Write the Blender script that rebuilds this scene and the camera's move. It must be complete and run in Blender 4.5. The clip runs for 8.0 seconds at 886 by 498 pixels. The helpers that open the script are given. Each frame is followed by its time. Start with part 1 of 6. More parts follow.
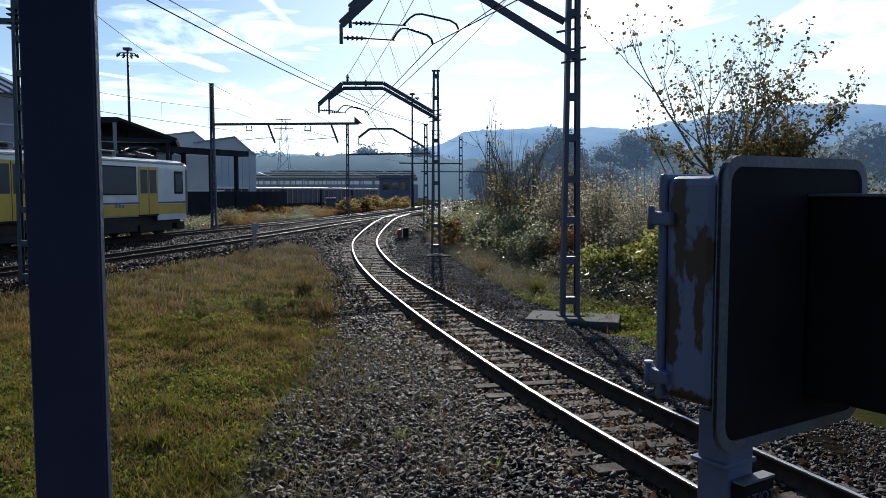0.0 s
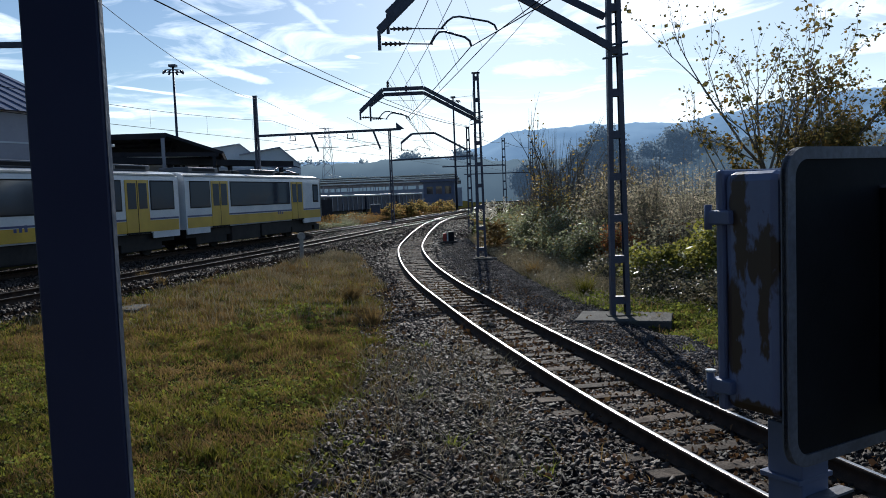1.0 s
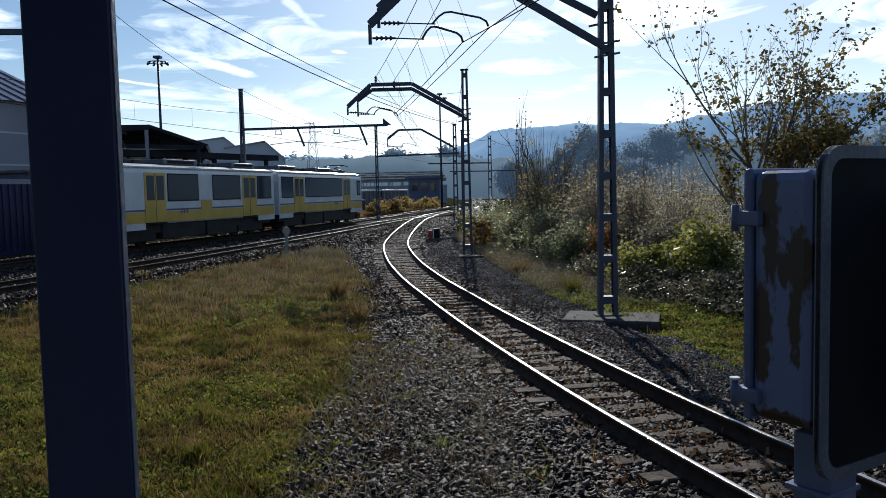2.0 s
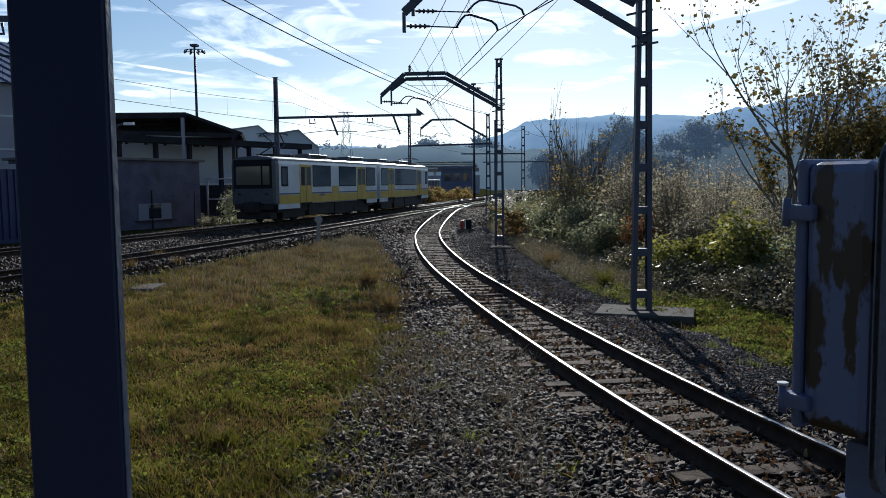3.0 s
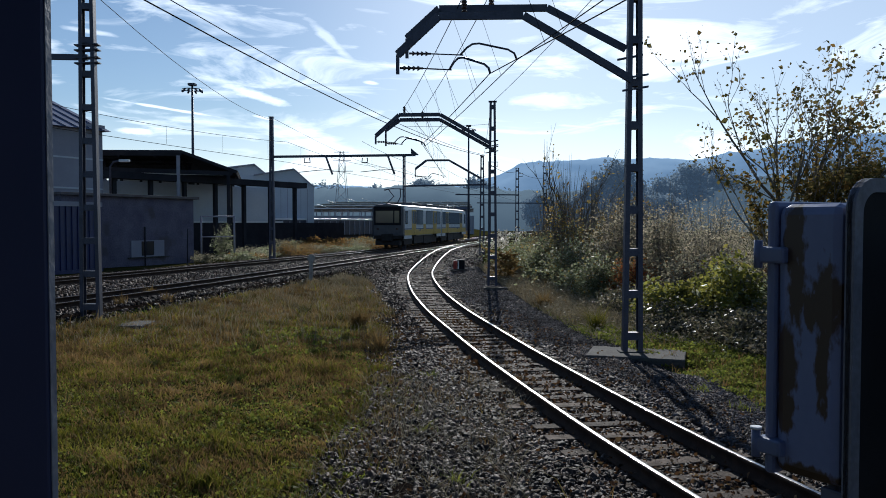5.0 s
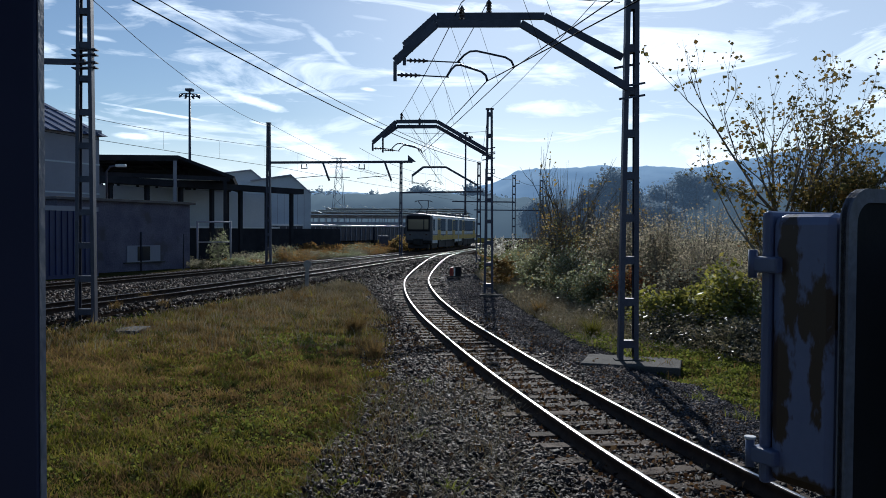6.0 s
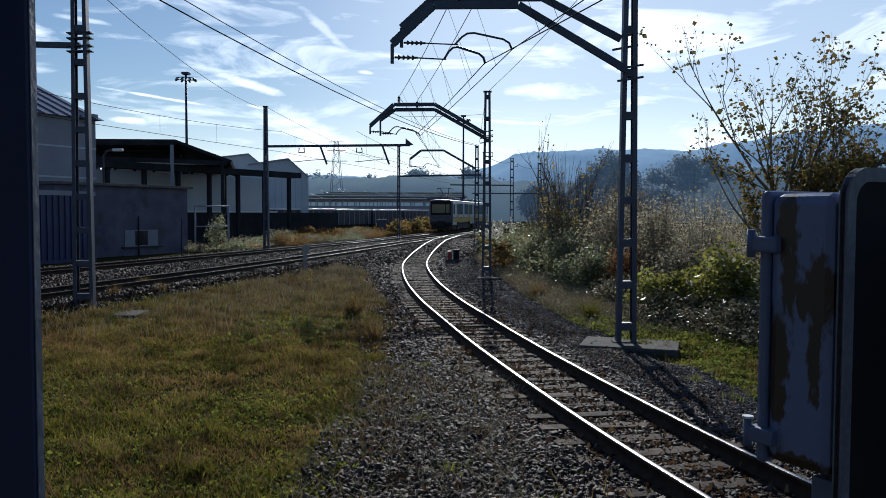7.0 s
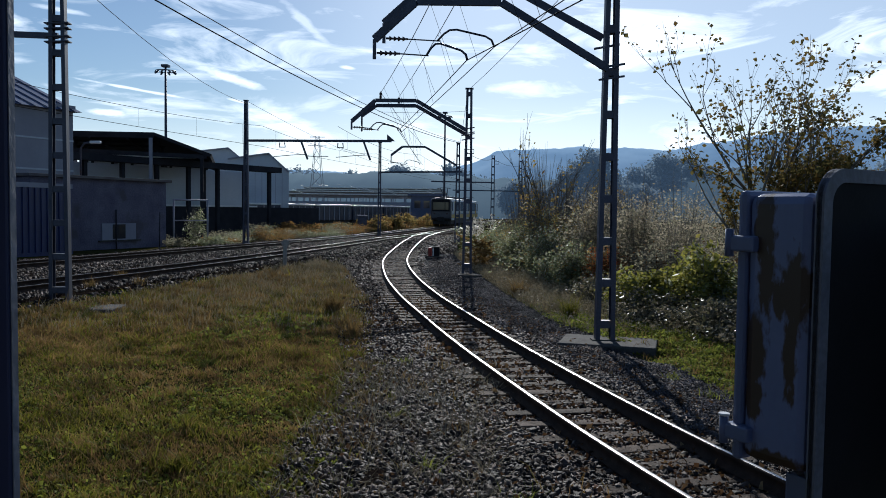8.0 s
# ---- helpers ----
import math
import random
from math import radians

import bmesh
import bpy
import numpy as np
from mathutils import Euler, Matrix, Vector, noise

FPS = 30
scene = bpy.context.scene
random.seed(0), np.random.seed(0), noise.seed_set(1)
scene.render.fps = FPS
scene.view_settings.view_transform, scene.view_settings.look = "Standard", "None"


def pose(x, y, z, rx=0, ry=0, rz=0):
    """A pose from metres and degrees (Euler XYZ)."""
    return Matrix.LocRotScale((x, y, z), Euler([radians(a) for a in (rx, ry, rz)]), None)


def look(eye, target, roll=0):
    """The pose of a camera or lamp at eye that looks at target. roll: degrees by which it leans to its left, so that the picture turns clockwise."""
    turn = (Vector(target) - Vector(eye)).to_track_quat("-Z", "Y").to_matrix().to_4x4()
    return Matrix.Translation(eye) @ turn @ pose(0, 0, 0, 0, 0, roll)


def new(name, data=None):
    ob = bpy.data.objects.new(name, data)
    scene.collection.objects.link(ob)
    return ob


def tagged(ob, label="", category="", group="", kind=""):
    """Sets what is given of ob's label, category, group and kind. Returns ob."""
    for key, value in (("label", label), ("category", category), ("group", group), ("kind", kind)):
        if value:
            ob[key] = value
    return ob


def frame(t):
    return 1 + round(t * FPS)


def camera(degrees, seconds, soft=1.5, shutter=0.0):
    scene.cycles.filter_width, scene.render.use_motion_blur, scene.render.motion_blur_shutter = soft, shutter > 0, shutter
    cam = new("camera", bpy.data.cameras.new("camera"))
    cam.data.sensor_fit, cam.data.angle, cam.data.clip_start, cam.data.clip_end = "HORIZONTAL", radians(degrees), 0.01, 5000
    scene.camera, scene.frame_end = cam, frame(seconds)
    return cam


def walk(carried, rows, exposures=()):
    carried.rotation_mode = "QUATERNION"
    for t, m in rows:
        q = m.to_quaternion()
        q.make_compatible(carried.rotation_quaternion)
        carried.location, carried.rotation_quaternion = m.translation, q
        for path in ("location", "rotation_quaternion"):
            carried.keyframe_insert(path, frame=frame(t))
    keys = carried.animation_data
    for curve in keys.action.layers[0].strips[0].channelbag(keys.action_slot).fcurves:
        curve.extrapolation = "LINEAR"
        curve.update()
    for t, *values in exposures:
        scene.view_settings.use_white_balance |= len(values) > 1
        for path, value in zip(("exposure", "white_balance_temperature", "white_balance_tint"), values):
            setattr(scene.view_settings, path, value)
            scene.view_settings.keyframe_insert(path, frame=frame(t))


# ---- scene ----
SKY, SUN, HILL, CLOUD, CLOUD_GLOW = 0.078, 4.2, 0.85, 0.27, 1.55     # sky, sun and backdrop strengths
EXPOSURES = [(0.0, 0.3, 6000, 9), (0.5, 0.12, 6000, 9), (3.5, 0.05, 6000, 9), (4.5, 0.0, 5950, 9), (6.0, -0.14, 5850, 9), (8.0, -0.14, 5850, 9)]
TRAIN0 = 19.9
cam = camera(58.0, 8.0, soft=0.9)
PATH = [
    (0, (0.022, -0.351, 2.308), (0.018, 1.644, 2.164), -0.01),
    (0.5, (0.061, -0.286, 2.319), (-0.071, 1.706, 2.192), -2.14),
    (1, (0.029, -0.238, 2.32), (-0.09, 1.754, 2.185), -2.2),
    (1.2, (0.006, -0.218, 2.322), (-0.087, 1.776, 2.193), -2.1),
    (2.5, (-0.072, -0.065, 2.313), (-0.166, 1.927, 2.155), -0.78),
    (3, (-0.059, -0.015, 2.312), (-0.217, 1.972, 2.146), -0.63),
    (3.5, (-0.046, 0.005, 2.313), (-0.277, 1.986, 2.166), -0.22),
    (4, (-0.032, 0.016, 2.308), (-0.267, 1.999, 2.193), -0.1),
    (4.5, (-0.024, 0.018, 2.306), (-0.219, 2.007, 2.243), -0.44),
    (4.7, (-0.012, 0.012, 2.308), (-0.165, 2.005, 2.238), -0.3),
    (5.8, (0.007, -0.006, 2.303), (-0.132, 1.989, 2.257), 0.31),
    (6, (0.004, 0.004, 2.31), (-0.131, 1.999, 2.261), 0.34),
    (6.5, (0.005, 0.009, 2.297), (-0.117, 2.004, 2.214), 0.1),
    (7, (0.004, 0.01, 2.303), (-0.126, 2.004, 2.213), 0.15),
    (7.5, (0, 0.005, 2.304), (-0.112, 2, 2.212), 0.35),
    (8, (0.003, 0.009, 2.302), (-0.078, 2.005, 2.204), 0.76),
]
walk(cam, [(t, look(e, a, r)) for t, e, a, r in PATH], EXPOSURES)

# ---- world, sun ----
SUN_EL, SUN_AZ = radians(24.5), radians(-1.0)      # elevation; azimuth from +y towards +x
world = bpy.data.worlds.new("sky")
scene.world = world
world.use_nodes = True
_n, _l = world.node_tree.nodes, world.node_tree.links
_sky = _n.new("ShaderNodeTexSky")
_sky.sky_type, _sky.sun_disc = "NISHITA", False
_sky.sun_elevation, _sky.sun_rotation = SUN_EL, SUN_AZ
_sky.air_density, _sky.dust_density, _sky.ozone_density = 1.0, 0.15, 3.0
_l.new(_sky.outputs["Color"], _n["Background"].inputs["Color"])
_n["Background"].inputs["Strength"].default_value = SKY
sun = new("sun", bpy.data.lights.new("sun", "SUN"))
sun.data.energy, sun.data.angle, sun.data.color = SUN, radians(0.6), (1.0, 0.94, 0.84)
_d = Vector((math.sin(SUN_AZ) * math.cos(SUN_EL), math.cos(SUN_AZ) * math.cos(SUN_EL), math.sin(SUN_EL)))
sun.matrix_world = look(_d * 50, (0, 0, 0))

# ---- materials ----
def nodes_of(name):
    m = bpy.data.materials.new(name)
    m.use_nodes = True
    return m, m.node_tree.nodes, m.node_tree.links


def surface(name, c1, c2, scale=4.0, rough=0.7, metal=0.0, bump=0.2, fine=40.0, c3=None, spots=0.0, island=0.0, spec=0.5, piece=0.0, grain=0.55):
    """Two colours mixed by coarse noise, a third in patches, fine grain, and a bump."""
    m, n, l = nodes_of(name)
    bs = n["Principled BSDF"]
    tc = n.new("ShaderNodeTexCoord")
    a = n.new("ShaderNodeTexNoise"); a.inputs["Scale"].default_value = scale; a.inputs["Detail"].default_value = 6
    b = n.new("ShaderNodeTexNoise"); b.inputs["Scale"].default_value = fine; b.inputs["Detail"].default_value = 4
    for t in (a, b):
        l.new(tc.outputs["Object"], t.inputs["Vector"])
    r = n.new("ShaderNodeValToRGB")
    r.color_ramp.elements[0].position, r.color_ramp.elements[1].position = 0.32, 0.68
    r.color_ramp.elements[0].color, r.color_ramp.elements[1].color = (*c1, 1), (*c2, 1)
    l.new(a.outputs["Fac"], r.inputs["Fac"])
    col = r.outputs["Color"]
    g = n.new("ShaderNodeMix"); g.data_type, g.blend_type = "RGBA", "MULTIPLY"
    g.inputs["Factor"].default_value = grain
    gr = n.new("ShaderNodeValToRGB")
    gr.color_ramp.elements[0].position, gr.color_ramp.elements[1].position = 0.3, 0.7
    gr.color_ramp.elements[0].color, gr.color_ramp.elements[1].color = (0.55, 0.55, 0.55, 1), (1.25, 1.25, 1.25, 1)
    l.new(b.outputs["Fac"], gr.inputs["Fac"])
    l.new(col, g.inputs["A"]); l.new(gr.outputs["Color"], g.inputs["B"])
    col = g.outputs["Result"]
    if c3:
        d = n.new("ShaderNodeTexNoise"); d.inputs["Scale"].default_value = scale * 0.6; d.inputs["Detail"].default_value = 8
        mp = n.new("ShaderNodeMapping"); mp.inputs["Location"].default_value = (7.3, 2.1, 4.4)
        l.new(tc.outputs["Object"], mp.inputs["Vector"]); l.new(mp.outputs["Vector"], d.inputs["Vector"])
        dr = n.new("ShaderNodeValToRGB")
        dr.color_ramp.elements[0].position, dr.color_ramp.elements[1].position = 0.62 - spots, 0.70 - spots
        l.new(d.outputs["Fac"], dr.inputs["Fac"])
        mx = n.new("ShaderNodeMix"); mx.data_type = "RGBA"
        l.new(dr.outputs["Color"], mx.inputs["Factor"]); l.new(col, mx.inputs["A"]); mx.inputs["B"].default_value = (*c3, 1)
        col = mx.outputs["Result"]
    if island or piece:
        if island:
            gi = n.new("ShaderNodeNewGeometry"); rnd = gi.outputs["Random Per Island"]
        else:
            gi = n.new("ShaderNodeObjectInfo"); rnd = gi.outputs["Random"]
        v = max(island, piece)
        mr = n.new("ShaderNodeMapRange"); mr.inputs["To Min"].default_value, mr.inputs["To Max"].default_value = 1 - v, 1 + v
        l.new(rnd, mr.inputs["Value"])
        hs = n.new("ShaderNodeHueSaturation")
        l.new(mr.outputs["Result"], hs.inputs["Value"]); l.new(col, hs.inputs["Color"])
        col = hs.outputs["Color"]
    l.new(col, bs.inputs["Base Color"])
    rr = n.new("ShaderNodeMapRange")
    rr.inputs["To Min"].default_value, rr.inputs["To Max"].default_value = max(0.03, rough - 0.12), min(1, rough + 0.12)
    l.new(b.outputs["Fac"], rr.inputs["Value"]); l.new(rr.outputs["Result"], bs.inputs["Roughness"])
    bs.inputs["Metallic"].default_value = metal
    bs.inputs["Specular IOR Level"].default_value = spec
    if bump:
        bp = n.new("ShaderNodeBump"); bp.inputs["Strength"].default_value = bump; bp.inputs["Distance"].default_value = 0.02
        l.new(b.outputs["Fac"], bp.inputs["Height"]); l.new(bp.outputs["Normal"], bs.inputs["Normal"])
    return m


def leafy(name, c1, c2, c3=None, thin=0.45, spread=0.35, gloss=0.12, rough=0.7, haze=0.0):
    """Leaves: each island its own tint between the colours; part of the light comes through. haze: blue glow that
    paints haze onto far backdrop woods.
    """
    m, n, l = nodes_of(name)
    n.remove(n["Principled BSDF"])
    gi = n.new("ShaderNodeNewGeometry")
    r = n.new("ShaderNodeValToRGB")
    r.color_ramp.elements[0].color, r.color_ramp.elements[1].color = (*c1, 1), (*c2, 1)
    if c3:
        r.color_ramp.elements[1].position = 0.75
        e = r.color_ramp.elements.new(1.0); e.color = (*c3, 1)
    l.new(gi.outputs["Random Per Island"], r.inputs["Fac"])
    tc = n.new("ShaderNodeTexCoord")
    a = n.new("ShaderNodeTexNoise"); a.inputs["Scale"].default_value = 1.3; a.inputs["Detail"].default_value = 3
    l.new(tc.outputs["Object"], a.inputs["Vector"])
    mr = n.new("ShaderNodeMapRange"); mr.inputs["From Min"].default_value, mr.inputs["From Max"].default_value = 0.3, 0.7
    mr.inputs["To Min"].default_value, mr.inputs["To Max"].default_value = 1 - spread, 1 + spread
    l.new(a.outputs["Fac"], mr.inputs["Value"])
    hs = n.new("ShaderNodeHueSaturation")
    l.new(r.outputs["Color"], hs.inputs["Color"]); l.new(mr.outputs["Result"], hs.inputs["Value"])
    d, t, mx = n.new("ShaderNodeBsdfPrincipled"), n.new("ShaderNodeBsdfTranslucent"), n.new("ShaderNodeMixShader")
    d.inputs["Roughness"].default_value = rough
    d.inputs["Specular IOR Level"].default_value = gloss
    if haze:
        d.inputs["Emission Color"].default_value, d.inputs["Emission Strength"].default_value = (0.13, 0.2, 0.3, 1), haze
    l.new(hs.outputs["Color"], d.inputs["Base Color"]); l.new(hs.outputs["Color"], t.inputs["Color"])
    mx.inputs["Fac"].default_value = thin
    l.new(d.outputs[0], mx.inputs[1]); l.new(t.outputs[0], mx.inputs[2])
    l.new(mx.outputs[0], n["Material Output"].inputs["Surface"])
    return m


def glassy(name, tint, rough=0.05):
    m, n, l = nodes_of(name)
    bs = n["Principled BSDF"]
    bs.inputs["Base Color"].default_value = (*tint, 1)
    bs.inputs["Roughness"].default_value = rough
    bs.inputs["Specular IOR Level"].default_value = 0.8
    return m


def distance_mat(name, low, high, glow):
    """Far land as a plain backdrop, its haze painted into colour and glow."""
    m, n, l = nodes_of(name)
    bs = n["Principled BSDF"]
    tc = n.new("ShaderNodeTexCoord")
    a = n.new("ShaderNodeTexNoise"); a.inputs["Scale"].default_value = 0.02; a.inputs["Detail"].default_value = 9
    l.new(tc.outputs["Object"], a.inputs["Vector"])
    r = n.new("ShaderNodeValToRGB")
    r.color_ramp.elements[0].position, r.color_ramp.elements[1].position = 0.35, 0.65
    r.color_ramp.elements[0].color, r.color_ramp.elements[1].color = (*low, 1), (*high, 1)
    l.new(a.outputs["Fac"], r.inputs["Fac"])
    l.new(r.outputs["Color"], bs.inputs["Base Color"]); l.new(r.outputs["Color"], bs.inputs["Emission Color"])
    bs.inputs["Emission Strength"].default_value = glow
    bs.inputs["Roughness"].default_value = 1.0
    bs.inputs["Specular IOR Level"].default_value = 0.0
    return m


M = {}
M["ground"] = surface("earth_and_grass", (0.042, 0.042, 0.014), (0.075, 0.062, 0.024), 0.9, 0.95, bump=0.8, fine=30, c3=(0.035, 0.046, 0.012), spots=0.1, spec=0.0)
M["ballast"] = surface("ballast", (0.012, 0.0092, 0.0075), (0.03, 0.023, 0.019), 22, 0.95, bump=1.0, fine=55, c3=(0.03, 0.021, 0.014), spots=0.08, spec=0.0)
M["stone"] = surface("ballast_stone", (0.0095, 0.007, 0.0056), (0.12, 0.089, 0.072), 2.3, 0.72, bump=0.15, fine=60, island=0.92, spec=0.2)
M["stone_rust"] = surface("rust_stained_stone", (0.028, 0.0125, 0.0068), (0.085, 0.037, 0.021), 2.3, 0.85, bump=0.25, fine=60, island=0.6, spec=0.12)
M["grit"] = surface("grey_grit", (0.045, 0.042, 0.043), (0.15, 0.14, 0.143), 2.3, 0.9, bump=0.2, fine=60, island=0.6, spec=0.1)
M["rail_side"] = surface("rail_rust", (0.035, 0.022, 0.016), (0.075, 0.045, 0.03), 6, 0.85, bump=0.3, fine=80, spec=0.2)
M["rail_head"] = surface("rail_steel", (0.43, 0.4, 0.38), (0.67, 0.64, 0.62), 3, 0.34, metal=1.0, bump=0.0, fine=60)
# darker copy of the rail steel: its missing glint is put into the colour
M["rail_head_no_glint"] = surface("main_line_rail_steel_no_glint", (0.08, 0.075, 0.072), (0.13, 0.125, 0.12), 3, 0.3, metal=1.0, bump=0.0, fine=60)
M["sleeper"] = surface("weathered_sleeper", (0.042, 0.027, 0.018), (0.14, 0.1, 0.075), 5, 0.85, bump=0.6, fine=45, c3=(0.035, 0.019, 0.011), spots=0.14, piece=0.4, spec=0.15)
M["mast"] = surface("grey_painted_steel", (0.045, 0.048, 0.08), (0.075, 0.079, 0.115), 3, 0.55, metal=0.1, bump=0.1, fine=30, c3=(0.08, 0.05, 0.035), spots=-0.02)
M["arm"] = surface("bracket_steel", (0.03, 0.035, 0.06), (0.06, 0.065, 0.1), 3, 0.5, metal=0.2, bump=0.1, fine=30)
M["wire"] = surface("copper_wire", (0.015, 0.015, 0.018), (0.025, 0.023, 0.023), 2, 0.9, bump=0, spec=0.05)
M["insul"] = surface("glazed_insulator", (0.05, 0.03, 0.03), (0.09, 0.06, 0.055), 8, 0.25, bump=0)
M["concrete"] = surface("concrete", (0.055, 0.052, 0.048), (0.105, 0.098, 0.09), 3, 0.95, bump=0.5, fine=35, c3=(0.09, 0.09, 0.07), spots=0.03, spec=0.2)
M["pale_concrete"] = surface("pale_concrete", (0.24, 0.23, 0.22), (0.36, 0.35, 0.33), 4, 0.9, bump=0.3, spec=0.2)
M["post"] = surface("dark_blue_paint", (0.024, 0.032, 0.085), (0.03, 0.038, 0.098), 2, 0.5, bump=0.0, fine=12, grain=0.08)
M["box"] = surface("blue_grey_cabinet_paint", (0.15, 0.185, 0.33), (0.19, 0.225, 0.38), 3.5, 0.42, bump=0.02, fine=50, grain=0.1)


def rusty(m, spots):
    """Brown rust run down from spots (y, z, half width, half height) on the cabinet's side, broken up by noise."""
    n, l = m.node_tree.nodes, m.node_tree.links
    bs = n["Principled BSDF"]
    paint = bs.inputs["Base Color"].links[0].from_socket
    tc = n.new("ShaderNodeTexCoord")
    total = None
    for y, z, ry, rz in spots:
        mp = n.new("ShaderNodeMapping"); mp.vector_type = "POINT"
        mp.inputs["Scale"].default_value = (0.0, 1 / ry, 1 / rz)
        mp.inputs["Location"].default_value = (0.0, -y / ry, -z / rz)
        g = n.new("ShaderNodeTexGradient"); g.gradient_type = "SPHERICAL"
        l.new(tc.outputs["Object"], mp.inputs["Vector"]); l.new(mp.outputs["Vector"], g.inputs["Vector"])
        if total is None:
            total = g.outputs["Fac"]
        else:
            a = n.new("ShaderNodeMath"); a.operation = "MAXIMUM"
            l.new(total, a.inputs[0]); l.new(g.outputs["Fac"], a.inputs[1]); total = a.outputs[0]
    mp = n.new("ShaderNodeMapping"); mp.inputs["Scale"].default_value = (60, 60, 26)
    no = n.new("ShaderNodeTexNoise"); no.inputs["Scale"].default_value = 1.0; no.inputs["Detail"].default_value = 7
    l.new(tc.outputs["Object"], mp.inputs["Vector"]); l.new(mp.outputs["Vector"], no.inputs["Vector"])
    s = n.new("ShaderNodeMath"); s.operation = "ADD"; l.new(total, s.inputs[0]); l.new(no.outputs["Fac"], s.inputs[1])
    r = n.new("ShaderNodeValToRGB")
    r.color_ramp.elements[0].position, r.color_ramp.elements[1].position = 0.8, 1.5
    l.new(s.outputs[0], r.inputs["Fac"])
    mx = n.new("ShaderNodeMix"); mx.data_type = "RGBA"
    l.new(r.outputs["Color"], mx.inputs["Factor"]); l.new(paint, mx.inputs["A"]); mx.inputs["B"].default_value = (0.062, 0.037, 0.025, 1)
    l.new(mx.outputs["Result"], bs.inputs["Base Color"])


rusty(M["box"], ((0.15, 2.27, 0.05, 0.15), (0.14, 2.15, 0.04, 0.16), (0.062, 2.12, 0.06, 0.15), (0.1, 2.1, 0.04, 0.08), (0.17, 1.96, 0.06, 0.17), (0.07, 1.98, 0.03, 0.2), (0.17, 1.85, 0.05, 0.1), (0.12, 1.7, 0.16, 0.05)))
M["box_dark"] = surface("blue_grey_edge_paint", (0.12, 0.15, 0.26), (0.15, 0.18, 0.3), 4, 0.42, bump=0.02, fine=50, grain=0.1)
M["black"] = surface("matt_black_paint", (0.011, 0.011, 0.013), (0.017, 0.017, 0.02), 5, 0.75, bump=0.05, fine=60, spec=0.2)
M["border"] = surface("grey_white_border_paint", (0.13, 0.135, 0.17), (0.19, 0.195, 0.23), 6, 0.55, bump=0.1, fine=60)
M["white"] = surface("white_paint", (0.68, 0.69, 0.7), (0.8, 0.8, 0.8), 2.2, 0.4, bump=0.03, fine=40, grain=0.1)
M["t_white"] = surface("train_white_paint", (0.62, 0.64, 0.67), (0.76, 0.77, 0.78), 1.4, 0.3, bump=0.02, fine=25, grain=0.1)
M["t_yellow"] = surface("train_yellow_paint", (0.55, 0.34, 0.025), (0.66, 0.42, 0.035), 1.4, 0.35, bump=0.02, fine=25, grain=0.1)
M["t_blue"] = surface("train_blue_stripe", (0.02, 0.045, 0.16), (0.03, 0.06, 0.2), 2, 0.35, bump=0)
M["t_under"] = surface("underframe_grime", (0.012, 0.011, 0.011), (0.03, 0.026, 0.024), 3, 0.8, bump=0.3, fine=30)
M["t_roof"] = surface("train_roof_grey", (0.3, 0.31, 0.32), (0.42, 0.42, 0.42), 2, 0.3, metal=0.3, bump=0.03, grain=0.1)
M["t_face"] = surface("train_end_grey", (0.05, 0.053, 0.065), (0.08, 0.083, 0.095), 2, 0.4, bump=0.05, grain=0.1)
M["t_glass"] = glassy("train_window", (0.03, 0.04, 0.06), 0.06)
M["t_screen"] = glassy("windscreen", (0.12, 0.105, 0.07), 0.15)
M["glass"] = glassy("window_glass", (0.03, 0.035, 0.045), 0.05)
M["hut"] = surface("rendered_brick_wall", (0.115, 0.107, 0.155), (0.185, 0.172, 0.22), 1.2, 0.9, bump=0.5, fine=14, c3=(0.11, 0.1, 0.115), spots=0.05, spec=0.15)
M["hut_roof"] = surface("slab_roof", (0.12, 0.1, 0.1), (0.18, 0.16, 0.15), 2, 0.9, bump=0.3)
M["cladding"] = surface("pale_cladding", (0.5, 0.53, 0.58), (0.6, 0.63, 0.67), 0.4, 0.7, bump=0.1, fine=6, grain=0.1)
M["cladding2"] = surface("grey_warehouse_wall", (0.26, 0.26, 0.31), (0.34, 0.34, 0.39), 0.4, 0.75, bump=0.1, fine=6, grain=0.1)
M["roof_blue"] = surface("blue_grey_ribbed_roof", (0.07, 0.09, 0.17), (0.11, 0.13, 0.22), 0.6, 0.45, bump=0.05)
M["dark_steel"] = surface("dark_steelwork", (0.026, 0.027, 0.034), (0.046, 0.046, 0.055), 1, 0.9, bump=0.1, spec=0.08)
M["blue"] = surface("deep_blue_container_paint", (0.008, 0.02, 0.085), (0.015, 0.03, 0.12), 1.2, 0.45, bump=0.1, fine=20)
M["wagon"] = surface("dark_wagon_paint", (0.012, 0.02, 0.045), (0.025, 0.035, 0.07), 1, 0.55, bump=0.1)
M["bark"] = surface("grey_bark", (0.13, 0.115, 0.095), (0.26, 0.235, 0.2), 6, 0.9, bump=0.6, fine=40, spec=0.1)
M["grass"] = leafy("green_grass", (0.08, 0.092, 0.013), (0.22, 0.205, 0.028), (0.23, 0.165, 0.05), thin=0.45, spread=0.55)
M["dry"] = leafy("dry_grass", (0.18, 0.108, 0.042), (0.29, 0.19, 0.075), (0.16, 0.13, 0.036), thin=0.42, spread=0.55)
M["moss"] = leafy("clover_and_weeds", (0.07, 0.095, 0.02), (0.27, 0.29, 0.05), (0.16, 0.18, 0.04), thin=0.5)
M["weed"] = leafy("dark_weeds", (0.045, 0.06, 0.014), (0.11, 0.12, 0.03), (0.12, 0.1, 0.04), thin=0.35)
